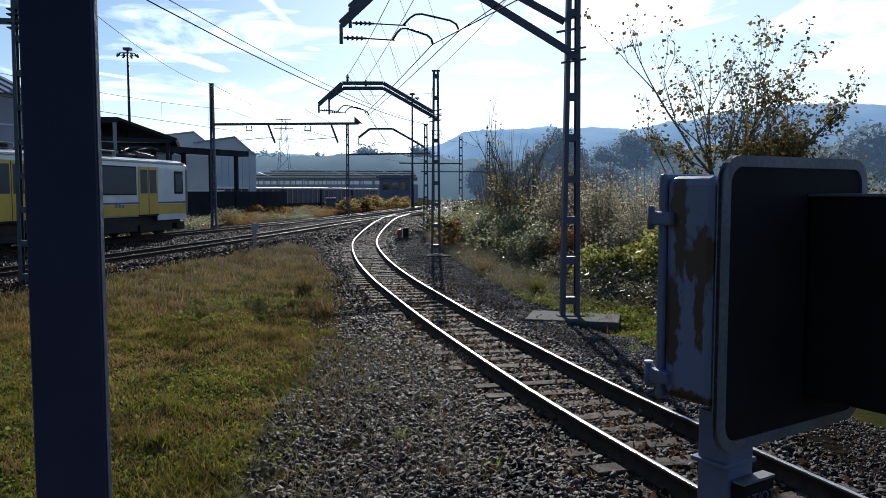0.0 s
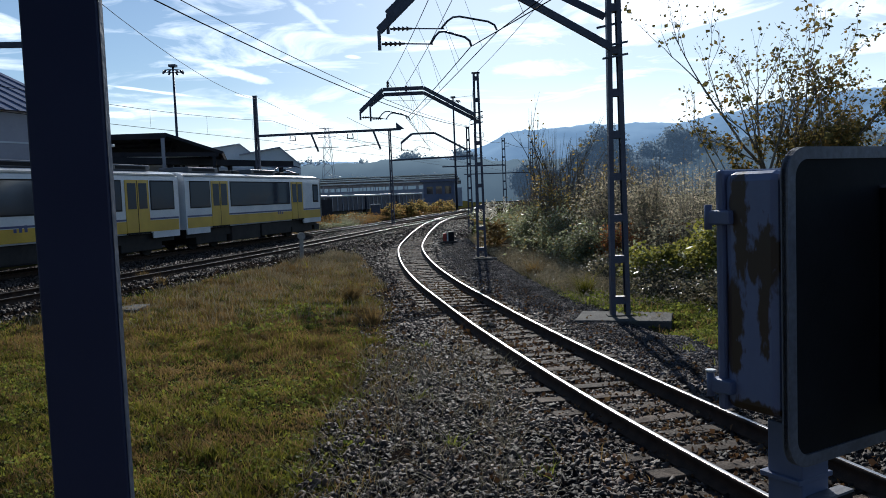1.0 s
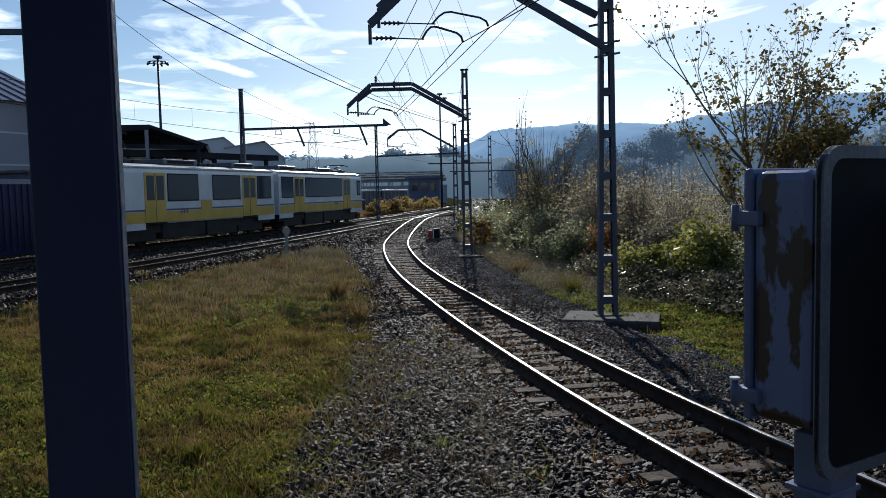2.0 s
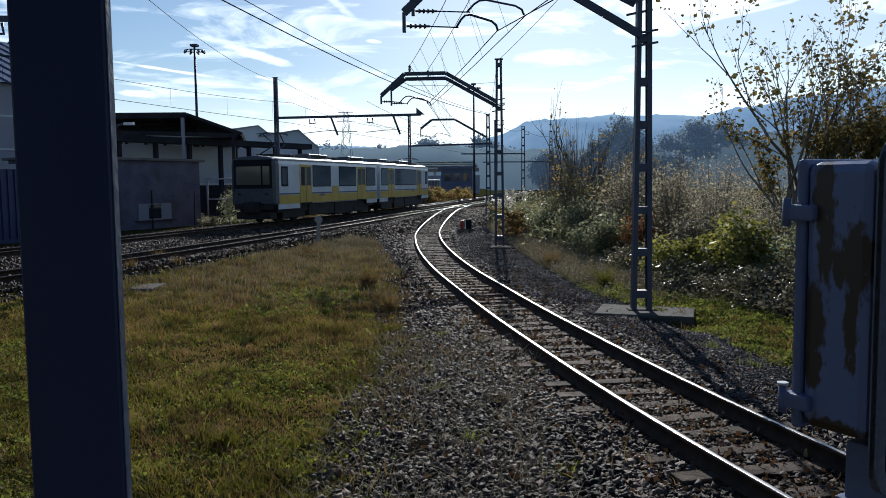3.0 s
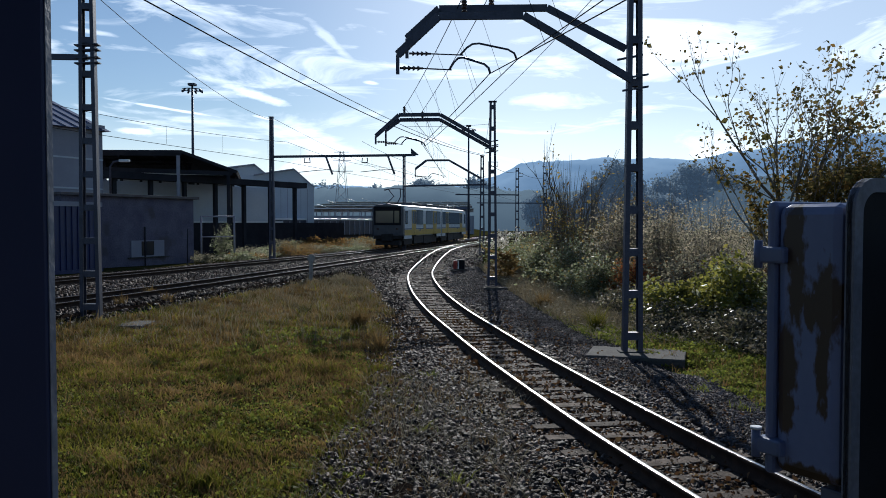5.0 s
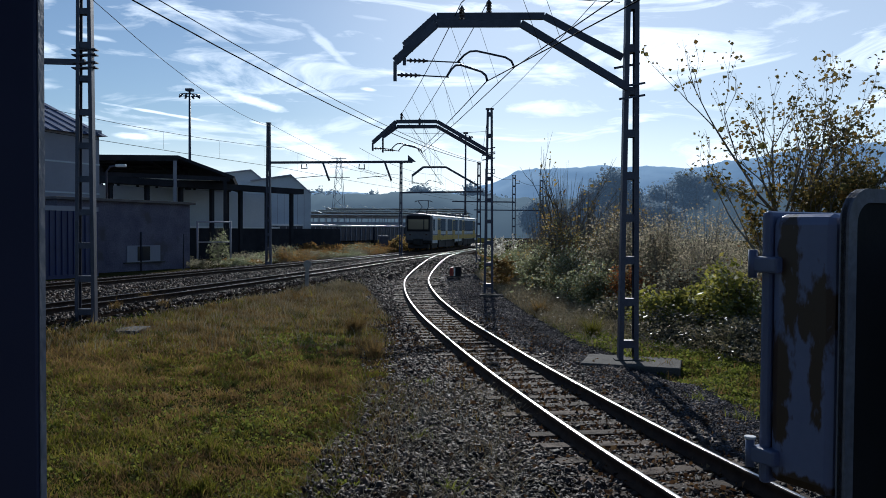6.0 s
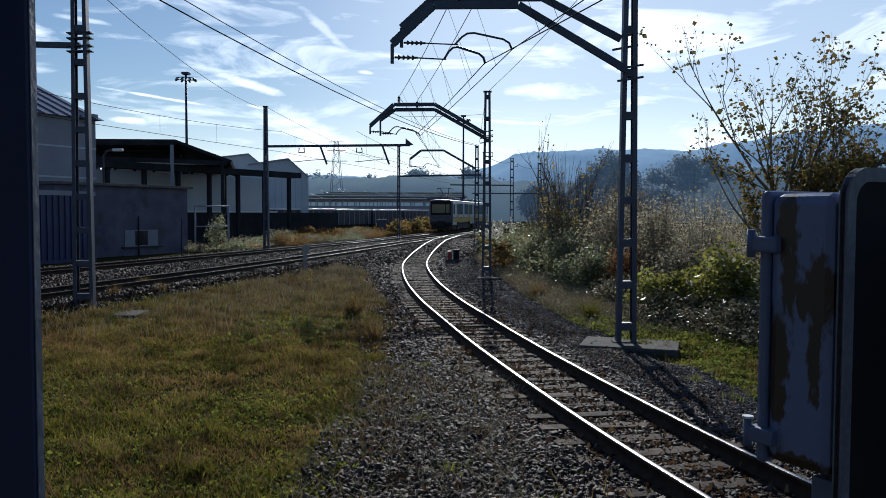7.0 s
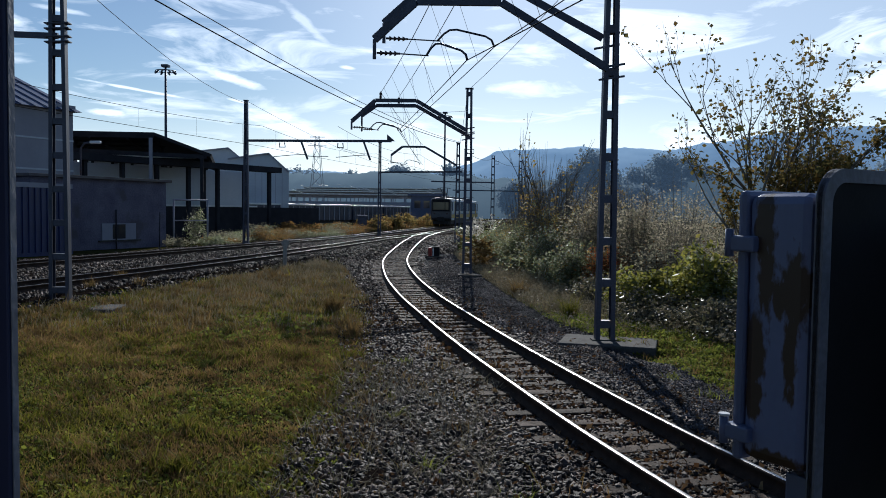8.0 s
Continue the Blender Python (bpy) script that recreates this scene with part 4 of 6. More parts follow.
def signal():
    """Low signal on a post: a cabinet behind a black, grey-rimmed backboard with a hood.
    Local x runs along the board, y away from the viewer, z up."""
    ob = thing("railway_signal", "blue-grey rusty signal cabinet with a black backboard on a post", "signal", pose(0.787, 1.854, 0, 0, 0, 34.2))
    W, H, z0 = 0.74, 0.847, 1.562
    m = Matrix.Translation((0, 0.008, z0))
    part("backboard", prism(bmesh.new(), rounded(W, H, 0.075), 0.012, m), M["black"], ob, "matt black backboard")
    bm = bmesh.new()
    o, i_ = rounded(W, H, 0.075), [(x + 0.032, z + 0.032) for x, z in rounded(W - 0.064, H - 0.064, 0.05)]
    k = len(o)
    for y, flip in ((-0.004, False), (0.018, True)):
        a = [bm.verts.new((x, y, z0 + z)) for x, z in o]; b = [bm.verts.new((x, y, z0 + z)) for x, z in i_]
        for j in range(k):
            q = (a[j], a[(j + 1) % k], b[(j + 1) % k], b[j])
            bm.faces.new(q[::-1] if flip else q)
    bm.verts.ensure_lookup_table()
    for j in range(k):
        n_ = (j + 1) % k
        bm.faces.new((bm.verts[j], bm.verts[n_], bm.verts[2 * k + n_], bm.verts[2 * k + j]))
        bm.faces.new((bm.verts[k + j], bm.verts[k + n_], bm.verts[3 * k + n_], bm.verts[3 * k + j]))
    bmesh.ops.recalc_face_normals(bm, faces=bm.faces)
    part("rim", bm, M["border"], ob, "grey-white painted rim")
    # cabinet behind the board
    cab = part("cabinet", bx(0.0, 0.62, 0.022, 0.2, 1.692, 2.352, bevel=0.026), M["box"], ob, "blue-grey painted steel cabinet, stained with rust")
    part("door_edge", bx(-0.006, 0.63, 0.197, 0.224, 1.683, 2.36, bevel=0.0115), M["box_dark"], cab)
    for z in (1.755, 2.228):
        h = part("hinge", bx(-0.022, 0.04, 0.165, 0.238, z - 0.02, z + 0.02, bevel=0.006), M["box_dark"], cab)
        part("hinge_pin", tube(bmesh.new(), [(-0.016, 0.238, z - 0.033), (-0.016, 0.238, z + 0.036)], 0.011, 10), M["box_dark"], h)
    bm = tube(bmesh.new(), [(-0.016, 0.238, 1.791), (-0.016, 0.238, 1.797)], 0.014, 10)
    part("hinge_cap", bm, M["white"], cab, "pale hinge cap")
    # hood over the lamps, on the viewer's side
    bm = bmesh.new()
    box(bm, 0.41, 0.98, -0.42, -0.005, 1.675, 2.295, bevel=0.01)
    hd = part("hood", bm, M["black"], ob, "black lamp hood")
    part("hood_lip", bx(0.405, 0.985, -0.425, -0.004, 2.293, 2.301), M["border"], hd)
    # post
    bm = bx(0.085, 0.205, 0.022, 0.13, -0.2, 1.66, bevel=0.006)
    part("post", bm, M["box_dark"], ob)
    part("post_flange", bx(0.07, 0.22, 0.02, 0.145, 1.5, 1.515, bevel=0.003), M["box_dark"], ob)
    bm = bx(0.1, 0.25, -0.02, 0.02, 1.36, 1.46, bevel=0.004)
    lab = part("name_plate", bm, M["black"], ob, "black plate lettered AT/OT in grey")
    part("plate_top", bx(0.1, 0.25, -0.022, 0.02, 1.461, 1.468), M["border"], ob)
    cu = bpy.data.curves.new("lettering", "FONT"); cu.body = "AT/OT"; cu.size, cu.extrude = 0.048, 0.001
    tmp = new("lettering_tmp", cu)
    me = bpy.data.meshes.new_from_object(tmp.evaluated_get(bpy.context.evaluated_depsgraph_get()))
    bpy.data.objects.remove(tmp)
    me.materials.append(M["border"])
    tx = new("lettering", me); tx.parent = lab
    tx.matrix_basis = pose(0.108, -0.0215, 1.395, 90, 0, 0)
    tagged(tx, "grey letters AT/OT")


near_post()
signal()


def unseen_shade_shelter():
    """Unseen roof and back wall, added to the viewer's platform to shade the post."""
    ob = thing("unseen_shade_shelter", "unseen dark steel roof and wall added to shade the viewpoint", "shelter", pose(0, 0, 0), kind="structure")
    part("roof", bx(-9, 0.3, -9, 1.0, 4.4, 4.6), M["dark_steel"], ob)
    part("back_wall", bx(-9, 5, -9.2, -9, -0.2, 4.4), M["hut"], ob)
    part("platform", bx(-9, 0.55, -9, 1.2, -0.3, 0.72), M["concrete"], ob)
    part("fascia", bx(-9, 0.3, 1.0, 1.1, 4.3, 4.62), M["dark_steel"], ob)


unseen_shade_shelter()


def marker_post(x, y, z):
    ob = thing("marker_post", "short grey concrete marker post with a round top", "marker post", pose(x, y, z, 0, 2, 20))
    part("shaft", bx(-0.07, 0.07, -0.05, 0.05, -0.1, 0.86, bevel=0.015), M["pale_concrete"], ob)
    bm = tube(bmesh.new(), [(0, -0.045, 0.93), (0, 0.045, 0.93)], 0.15, 18)
    part("round_top", bm, M["pale_concrete"], ob)


marker_post(-7.25, 30.1, 0.02)


def point_lamp(x, y, z):
    ob = thing("point_indicator", "small red and black points indicator on the ballast", "points indicator", pose(x, y, z))
    part("body", bx(-0.17, 0.0, -0.12, 0.12, 0, 0.42, bevel=0.02), M["red"], ob, "red painted box")
    part("motor_box", bx(0.1, 0.38, -0.15, 0.15, 0, 0.46, bevel=0.02), M["black"], ob)
    part("stripe", bx(0.05, 0.1, -0.156, -0.15, 0.02, 0.4), M["white"], ob)
    part("foot", bx(-0.25, 0.5, -0.2, 0.2, -0.05, 0.02), M["concrete"], ob)
    part("lid", bx(0.08, 0.40, -0.17, 0.17, 0.46, 0.49, bevel=0.008), M["black"], ob)


point_lamp(-2.15, 39.5, 0.0)

# ---- the train ----
CAR = 13.9


def car_outline():
    """Half-round roofed body section in (y, z) above the rail."""
    pts = [(-1.20, 0.92), (-1.25, 1.0), (-1.25, 2.95), (-1.22, 3.12), (-1.12, 3.24), (-0.8, 3.34), (0, 3.4)]
    return pts + [(-y, z) for y, z in pts[-2::-1]]


def along(bm, outline, x0, x1, mi=0):
    a = [bm.verts.new((x0, y, z)) for y, z in outline]
    b = [bm.verts.new((x1, y, z)) for y, z in outline]
    k = len(outline)
    fs = [bm.faces.new(a), bm.faces.new(b[::-1])] + [bm.faces.new((a[i], b[i], b[(i + 1) % k], a[(i + 1) % k])) for i in range(k)]
    bmesh.ops.recalc_face_normals(bm, faces=fs)
    return fs


def side_panel(x0, x1, z0, z1, sgn, d0=1.25, d1=1.262):
    y0, y1 = sorted((sgn * d0, sgn * d1))
    return bx(x0, x1, y0, y1, z0, z1)


def car(name, label, cab_sign, pillar):
    """One car; its cab end lies towards cab_sign on the local x axis, the other end has the gangway."""
    ob = thing(name, label, "train car")
    L = CAR / 2
    g = lambda u: -cab_sign * L + cab_sign * u          # metres from the gangway end
    span = lambda a, b: sorted((g(a), g(b)))
    bm = bmesh.new()
    along(bm, car_outline(), *span(0.12, CAR - 0.35))
    body = part("body", bm, M["t_white"], ob, "white painted body shell")
    # rounded cab end
    bm = bmesh.new()
    e0, e1, e2 = g(CAR - 0.35), g(CAR - 0.08), g(CAR)
    o = car_outline()
    rings = [[bm.verts.new((e, y * s, zc + (z - zc) * s2)) for y, z in o] for e, s, s2, zc in ((e0, 1.0, 1.0, 2.0), (e1, 0.965, 0.985, 2.0), (e2, 0.86, 0.93, 1.9))]
    k = len(o)
    for a, b in zip(rings, rings[1:]):
        for i in range(k):
            bm.faces.new((a[i], a[(i + 1) % k], b[(i + 1) % k], b[i]))
    bm.faces.new(rings[-1]); bm.faces.new(rings[0][::-1])
    bmesh.ops.recalc_face_normals(bm, faces=bm.faces)
    cab = part("cab_end", bm, M["t_face"], ob, "grey flat cab front")
    s = cab_sign
    f = lambda a, b: sorted((g(CAR) + s * a, g(CAR) + s * b))
    part("windscreen_mask", bx(*f(-0.01, 0.012), -1.05, 1.05, 1.76, 3.18, bevel=0.004), M["black"], cab)
    part("windscreen", bx(*f(0.012, 0.02), -0.45, 0.92, 1.95, 2.85), M["t_screen"], cab)
    part("side_screen", bx(*f(0.012, 0.02), -0.92, -0.55, 1.95, 2.85), M["t_screen"], cab)
    for y in (-0.75, 0.75):
        part("tail_lamp", bx(*f(-0.01, 0.03), y - 0.1, y + 0.1, 1.42, 1.55, bevel=0.008), M["insul"], cab)
    part("coupler", bx(*f(-0.2, 0.3), -0.42, 0.42, 0.55, 1.12, bevel=0.05), M["t_under"], cab)
    part("buffer_beam", bx(*f(-0.5, 0.02), -1.05, 1.05, 0.72, 0.95), M["t_under"], cab)
    part("snow_plough", bx(*f(-0.6, 0.05), -0.95, 0.95, 0.25, 0.6, bevel=0.03), M["t_under"], cab)
    # roof edge and equipment
    for sg in (-1, 1):
        part("gutter", beam(bmesh.new(), (g(0.14), sg * 1.2, 3.2), (g(CAR - 0.3), sg * 1.2, 3.2), 0.07, 0.06), M["t_roof"], ob)
    part("gangway", bx(*span(-0.15, 0.14), -0.75, 0.75, 0.95, 3.2), M["black"], ob)
    for a, b in ((1.2, 3.6), (6.6, 9.2)):
        q = part("roof_unit", bx(*span(a, b), -0.75, 0.75, 3.36, 3.6, bevel=0.05), M["t_face"], ob)
        part("grille", bx(*span(a + 0.3, b - 0.3), -0.76, 0.76, 3.42, 3.54), M["black"], q)
    for a in (4.6, 5.4, 10.2):
        part("roof_box", bx(*span(a, a + 0.6), -0.5, 0.5, 3.36, 3.52, bevel=0.03), M["t_under"], ob)
    # pantograph near the cab
    pan = part("pantograph_base", bx(*span(11.0, 12.6), -0.5, 0.5, 3.42, 3.5), M["t_under"], ob)
    bm = bmesh.new()
    up = 4.55 if cab_sign < 0 else 3.85
    x0, x1, xm = g(12.4), g(11.9), g(11.0)
    for y in (-0.4, 0.4):
        tube(bm, [(x0, y, 3.5), (xm, y * 0.7, (3.5 + up) / 2), (x1, y * 1.2, up)], 0.04, 5)
    for y in (-0.2, 0.2):
        tube(bm, [(x1 - 0.25, -0.75, up + y * 0.1), (x1 - 0.25 + y, 0, up + 0.05), (x1 + y, 0.75, up)], 0.02, 5)
    tube(bm, [(x1 + 0.2, -0.85, up - 0.08), (x1 + 0.2, -0.5, up + 0.05), (x1 + 0.2, 0.5, up + 0.05), (x1 + 0.2, 0.85, up - 0.08)], 0.03, 5)
    part("pantograph_arm", bm, M["arm"], pan)
    # sides
    for sg in (-1, 1):
        part("yellow_band", side_panel(*span(0.2, CAR - 0.36), 0.98, 1.42, sg, 1.245, 1.258), M["t_yellow"], ob, "yellow painted band")
        part("blue_stripe", side_panel(*span(0.2, CAR - 0.36), 1.44, 1.51, sg, 1.245, 1.26), M["t_blue"], ob, "thin dark blue stripe")
        part("lower_skirt", side_panel(*span(0.15, 1.9), 0.72, 0.98, sg, 1.19, 1.245), M["t_white"], ob)
        part("lower_skirt", side_panel(*span(CAR - 2.6, CAR - 0.3), 0.72, 0.98, sg, 1.19, 1.245), M["t_white"], ob)
        wins = [(0.5, 1.95), (3.75, 6.2), (7.45, 9.7)] if pillar else [(0.5, 1.95), (3.75, 9.7)]
        for a, b in wins:
            w = part("side_window", side_panel(*span(a, b), 1.86, 2.92, sg, 1.24, 1.266), M["t_glass"], ob, "dark tinted window")
            part("window_seal", side_panel(*span(a - 0.05, b + 0.05), 1.81, 2.97, sg, 1.24, 1.262), M["black"], w)
        if pillar:
            part("yellow_panel", side_panel(*span(6.35, 7.25), 1.40, 1.84, sg, 1.245, 1.2635), M["t_yellow"], ob)
        for a in (2.1, 9.9):
            d = part("door", side_panel(*span(a, a + 1.4), 1.0, 2.98, sg, 1.24, 1.272), M["t_yellow"], ob, "yellow twin-leaf passenger door")
            part("door_gap", side_panel(*span(a + 0.685, a + 0.715), 1.0, 2.96, sg, 1.24, 1.276), M["black"], d)
            for u in (0.12, 0.78):
                part("door_window", side_panel(*span(a + u, a + u + 0.5), 1.88, 2.86, sg, 1.24, 1.278), M["t_glass"], d)
            part("door_step", side_panel(*span(a, a + 1.4), 0.93, 0.99, sg, 1.2, 1.29), M["black"], d)
        cwin = part("cab_window", side_panel(*span(12.62, 13.32), 1.85, 2.85, sg, 1.24, 1.268), M["black"], ob)
        part("cab_pane", side_panel(*span(12.7, 13.24), 1.95, 2.75, sg, 1.24, 1.274), M["t_glass"], cwin)
        for i in range(3):
            part("fleet_mark", side_panel(*span(8.3 + 0.22 * i, 8.42 + 0.22 * i), 1.3, 1.52 - 0.05 * i, sg, 1.24, 1.264), M["t_blue"], ob)
    # underframe, bogies and wheels
    part("underframe", bx(*span(0.3, CAR - 0.5), -1.05, 1.05, 0.55, 0.95), M["t_under"], ob)
    part("equipment_box", bx(*span(3.9, 6.6), -1.12, 1.12, 0.22, 0.92, bevel=0.04), M["t_under"], ob)
    part("equipment_box", bx(*span(6.75, 10.0), -1.12, 1.12, 0.28, 0.92, bevel=0.04), M["t_under"], ob)
    for c in (2.35, 11.55):
        bo = part("bogie", bx(*span(c - 1.25, c + 1.25), -1.02, 1.02, 0.24, 0.72, bevel=0.03), M["t_under"], ob)
        for dx in (-0.85, 0.85):
            for y in (-0.53, 0.53):
                part("wheel", tube(bmesh.new(), [(g(c + dx), y - 0.06, 0.4), (g(c + dx), y + 0.06, 0.4)], 0.4, 18), M["t_under"], bo)
    return ob


FRONT_CAR = car("train_car", "white and yellow electric train car leading the unit", 1, False)
REAR_CAR = car("train_car", "white and yellow electric train car with grey cab end", -1, True)


# ---- buildings beyond the main line ----
def hut():
    a = math.degrees(math.atan2(42 - 34, -16.5 + 17.55))
    ob = thing("brick_hut", "low flat-roofed rendered lineside hut with a small white window", "hut", pose(-16.5, 42, 0, 0, 0, 68))
    # local x runs along the face towards its far corner; the face is the -y side
    part("wall", bx(-8.2, 0, 0, 4.0, -0.3, 3.55), M["hut"], ob)
    part("roof", bx(-8.4, 0.22, -0.22, 4.2, 3.55, 3.68, bevel=0.01), M["hut_roof"], ob)
    w = part("window", bx(-4.3, -2.15, -0.05, 0.1, 0.6, 1.42), M["cladding2"], ob, "pale framed window, half shuttered")
    part("pane", bx(-3.65, -2.85, -0.062, -0.05, 0.66, 1.37), M["glass"], w)
    part("sill", bx(-4.5, -1.85, -0.1, 0.05, 0.53, 0.6), M["concrete"], w)
    part("downpipe", tube(bmesh.new(), [(-3.45, -0.07, -0.2), (-3.45, -0.07, 2.1)], 0.035, 8), M["dark_steel"], ob)
    for i, (x, z, l_) in enumerate(((-6.2, 2.2, 1.1), (-1.6, 2.6, 0.9), (-5.5, 1.0, 0.8), (-0.9, 1.5, 0.7), (-7.0, 2.9, 0.8))):
        part("repair_patch", bx(x, x + l_, -0.006, 0.02, z, z + 0.28), M["hut"], ob)


hut()


def container():
    ob = thing("blue_container", "deep blue corrugated steel container beside the tracks", "container", pose(-17.6, 34.2, 0, 0, 0, 72))
    part("body", bx(-9.5, 0, 0, 2.5, 0.1, 3.2), M["blue"], ob)
    for i in range(30):
        part("rib", bx(-9.4 + i * 0.31, -9.25 + i * 0.31, -0.04, 0.0, 0.3, 3.0), M["blue"], ob)
    part("top_rail", bx(-9.5, 0, -0.05, 0.05, 3.0, 3.2), M["cladding2"], ob)
    part("bottom_rail", bx(-9.5, 0, -0.05, 0.05, 0.1, 0.3), M["blue"], ob)
    for x in (-9.3, -0.3):
        part("skid", bx(x - 0.2, x + 0.2, 0.1, 2.4, -0.25, 0.1), M["concrete"], ob)


container()


def warehouse_left():
    ob = thing("warehouse", "large grey warehouse with a blue-grey ribbed pitched roof", "warehouse", pose(-23.15, 45.2, 0, 0, 0, 68))
    part("wall", bx(-34, 0, 0, 16, -0.3, 7.6), M["cladding2"], ob)
    bm = bmesh.new()
    prism(bm, [(-0.4, 7.6), (16.4, 7.6), (8, 11.2)], 34.6, Matrix.Translation((-17, 0, 0)) @ Matrix.Rotation(radians(90), 4, "Z"))
    part("roof", bm, M["roof_blue"], ob)
    for i in range(40):
        part("roof_rib", beam(bmesh.new(), (-33.8 + i * 0.86, -0.45, 7.62), (-33.8 + i * 0.86, 8, 11.24), 0.08, 0.05), M["roof_blue"], ob)
    for z in (2.4, 4.2, 5.9):
        part("cladding_joint", bx(-34, 0, -0.03, 0.0, z, z + 0.09), M["cladding"], ob)
    part("parapet", bx(-1.2, 0.1, -0.1, 0.4, 7.6, 7.95), M["cladding2"], ob)


warehouse_left()


def loading_canopy():
    ob = thing("loading_canopy", "dark open loading canopy with a low gabled roof on posts", "canopy", pose(-20.4, 50, 0, 0, 0, 17))
    bm = bmesh.new()
    prism(bm, [(-8.0, 6.62), (0.0, 6.75), (0.0, 6.95), (-8.0, 6.82)], 22, Matrix.Translation((0, 11, 0)))
    prism(bm, [(0.0, 6.75), (3.4, 5.5), (3.5, 5.68), (0.0, 6.95)], 22, Matrix.Translation((0, 11, 0)))
    part("roof", bm, M["dark_steel"], ob)
    for y in (0.1, 4.5, 8.8):
        part("roof_beam", beam(bmesh.new(), (-8, y, 5.75), (3.2, y, 5.5), 0.12, 0.26), M["dark_steel"], ob)
        part("rafter", beam(bmesh.new(), (-8, y, 6.55), (0, y, 6.68), 0.1, 0.16), M["dark_steel"], ob)
    for x in (-6, -3.8, -1.6):
        part("purlin", beam(bmesh.new(), (x, 0, 6.5), (x, 21, 6.5), 0.08, 0.1), M["dark_steel"], ob)
    for x in (-5.4, -0.2, 2.9):
        for y in (0.1, 4.5, 8.8):
            part("post", bx(x - 0.11, x + 0.11, y - 0.11, y + 0.11, -0.2, 6.6 if x < 0 else 5.6), M["cladding2" if y == 0.1 and x < 0 else "dark_steel"], ob)
    part("brace", beam(bmesh.new(), (-5.3, 0.1, 4.4), (-4.0, 0.1, 5.6), 0.08, 0.08), M["cladding2"], ob)
    part("strip_light", bx(-3.5, 2.4, 4.0, 4.2, 5.6, 5.7), M["white"], ob)
    part("back_wall", bx(-8, 2.0, 21.0, 21.3, 2.2, 6.3), M["cladding"], ob)
    for k in range(6):
        part("wall_post", bx(-7 + k * 1.6, -6.8 + k * 1.6, 20.7, 21.0, -0.2, 6.3), M["dark_steel"], ob)


loading_canopy()


def framed_shed():
    ob = thing("framed_shed", "long pale shed behind a dark post-and-beam frame", "shed", pose(-15.6, 60.5, 0, 0, 0, 62))
    part("back_wall", bx(-19, 0, 3.0, 3.3, -0.2, 5.0), M["cladding"], ob)
    part("roof", bx(-20, 0.6, -0.5, 0.4, 4.95, 5.35), M["dark_steel"], ob)
    for i in range(8):
        x = -18.6 + i * 2.62
        part("post", bx(x - 0.12, x + 0.12, -0.12, 0.12, -0.2, 4.95), M["dark_steel"], ob)
    part("low_wall", bx(-19, 7.5, 1.5, 1.7, -0.2, 2.3), M["dark_steel"], ob)
    part("rail_top", bx(-19, 0, 1.45, 1.75, 2.3, 2.42), M["white"], ob)


framed_shed()


def gabled(x, y, outline, length, rz, label):
    """A warehouse whose end wall has the given outline: left eave, ridge, right eave."""
    ob = thing("gabled_warehouse", label, "warehouse", pose(x, y, 0, 0, 0, rz), "gabled warehouses")
    (xl, zl), (xm, zm), (xr, zr) = outline
    part("gable_wall", prism(bmesh.new(), [(xl, -0.2), (xr, -0.2), (xr, zr), (xm, zm), (xl, zl)], length, Matrix.Translation((0, length / 2, 0))), M["cladding"], ob)
    bm = bmesh.new()
    for xe, ze in ((xl, zl), (xr, zr)):
        beam(bm, (xm, -0.1, zm + 0.05), (xe, -0.1, ze + 0.05), 0.3, 0.1)
    part("verge", bm, M["cladding2"], ob)
    bm = bmesh.new()
    for xe, ze in ((xl, zl), (xr, zr)):
        prism(bm, [(xm, zm + 0.03), (xe, ze + 0.03), (xe, ze + 0.14), (xm, zm + 0.14)], length, Matrix.Translation((0, length / 2, 0)))
    part("roof", bm, M["cladding2"], ob)
    for i in range(1, 9):
        u = xl + (xr - xl) * i / 9
        part("wall_seam", bx(u - 0.02, u + 0.02, -0.015, 0.01, -0.1, min(zl, zr) - 0.1), M["cladding2"], ob)


gabled(-20.8, 76, ((-2.9, 6.8), (0.9, 7.42), (2.8, 5.7)), 30, 14, "pale warehouse with a shallow, lopsided gable")
gabled(-24.2, 77, ((-3.6, 7.45), (0.1, 7.95), (3.2, 5.4)), 30, 14, "pale gabled warehouse behind the shed")


def wagons():
    """A row of dark parked wagons with pale roofs, and the far platform canopies."""
    for i in range(5):
        a, b = Vector((-22.0 + i * 2.6, 66 + i * 8.6, 0)), Vector((-22.0 + (i + 1) * 2.6, 66 + (i + 1) * 8.6, 0))
        an = math.degrees(math.atan2(b.y - a.y, b.x - a.x))
        ob = thing("parked_wagon", "dark blue parked rail wagon with a pale roof edge", "wagon", pose(a.x, a.y, 0.2, 0, 0, an), "parked wagons")
        part("body", bx(0.2, 8.7, 0, 2.4, 0.8, 2.35, bevel=0.04), M["wagon"], ob)
        part("roof", bx(0.15, 8.75, -0.06, 2.46, 2.35, 2.52, bevel=0.03), M["white"], ob)
        part("underframe", bx(0.4, 8.5, 0.2, 2.2, 0.45, 0.8), M["t_under"], ob)
        for k in range(7):
            part("stanchion", bx(0.7 + k * 1.2, 0.8 + k * 1.2, -0.05, 0.0, 0.8, 2.3), M["cladding2"], ob)
        for k in (1.4, 7.4):
            for y in (0.45, 1.95):
                part("wheel", tube(bmesh.new(), [(k, y - 0.05, 0.25), (k, y + 0.05, 0.25)], 0.4, 14), M["t_under"], ob)


wagons()


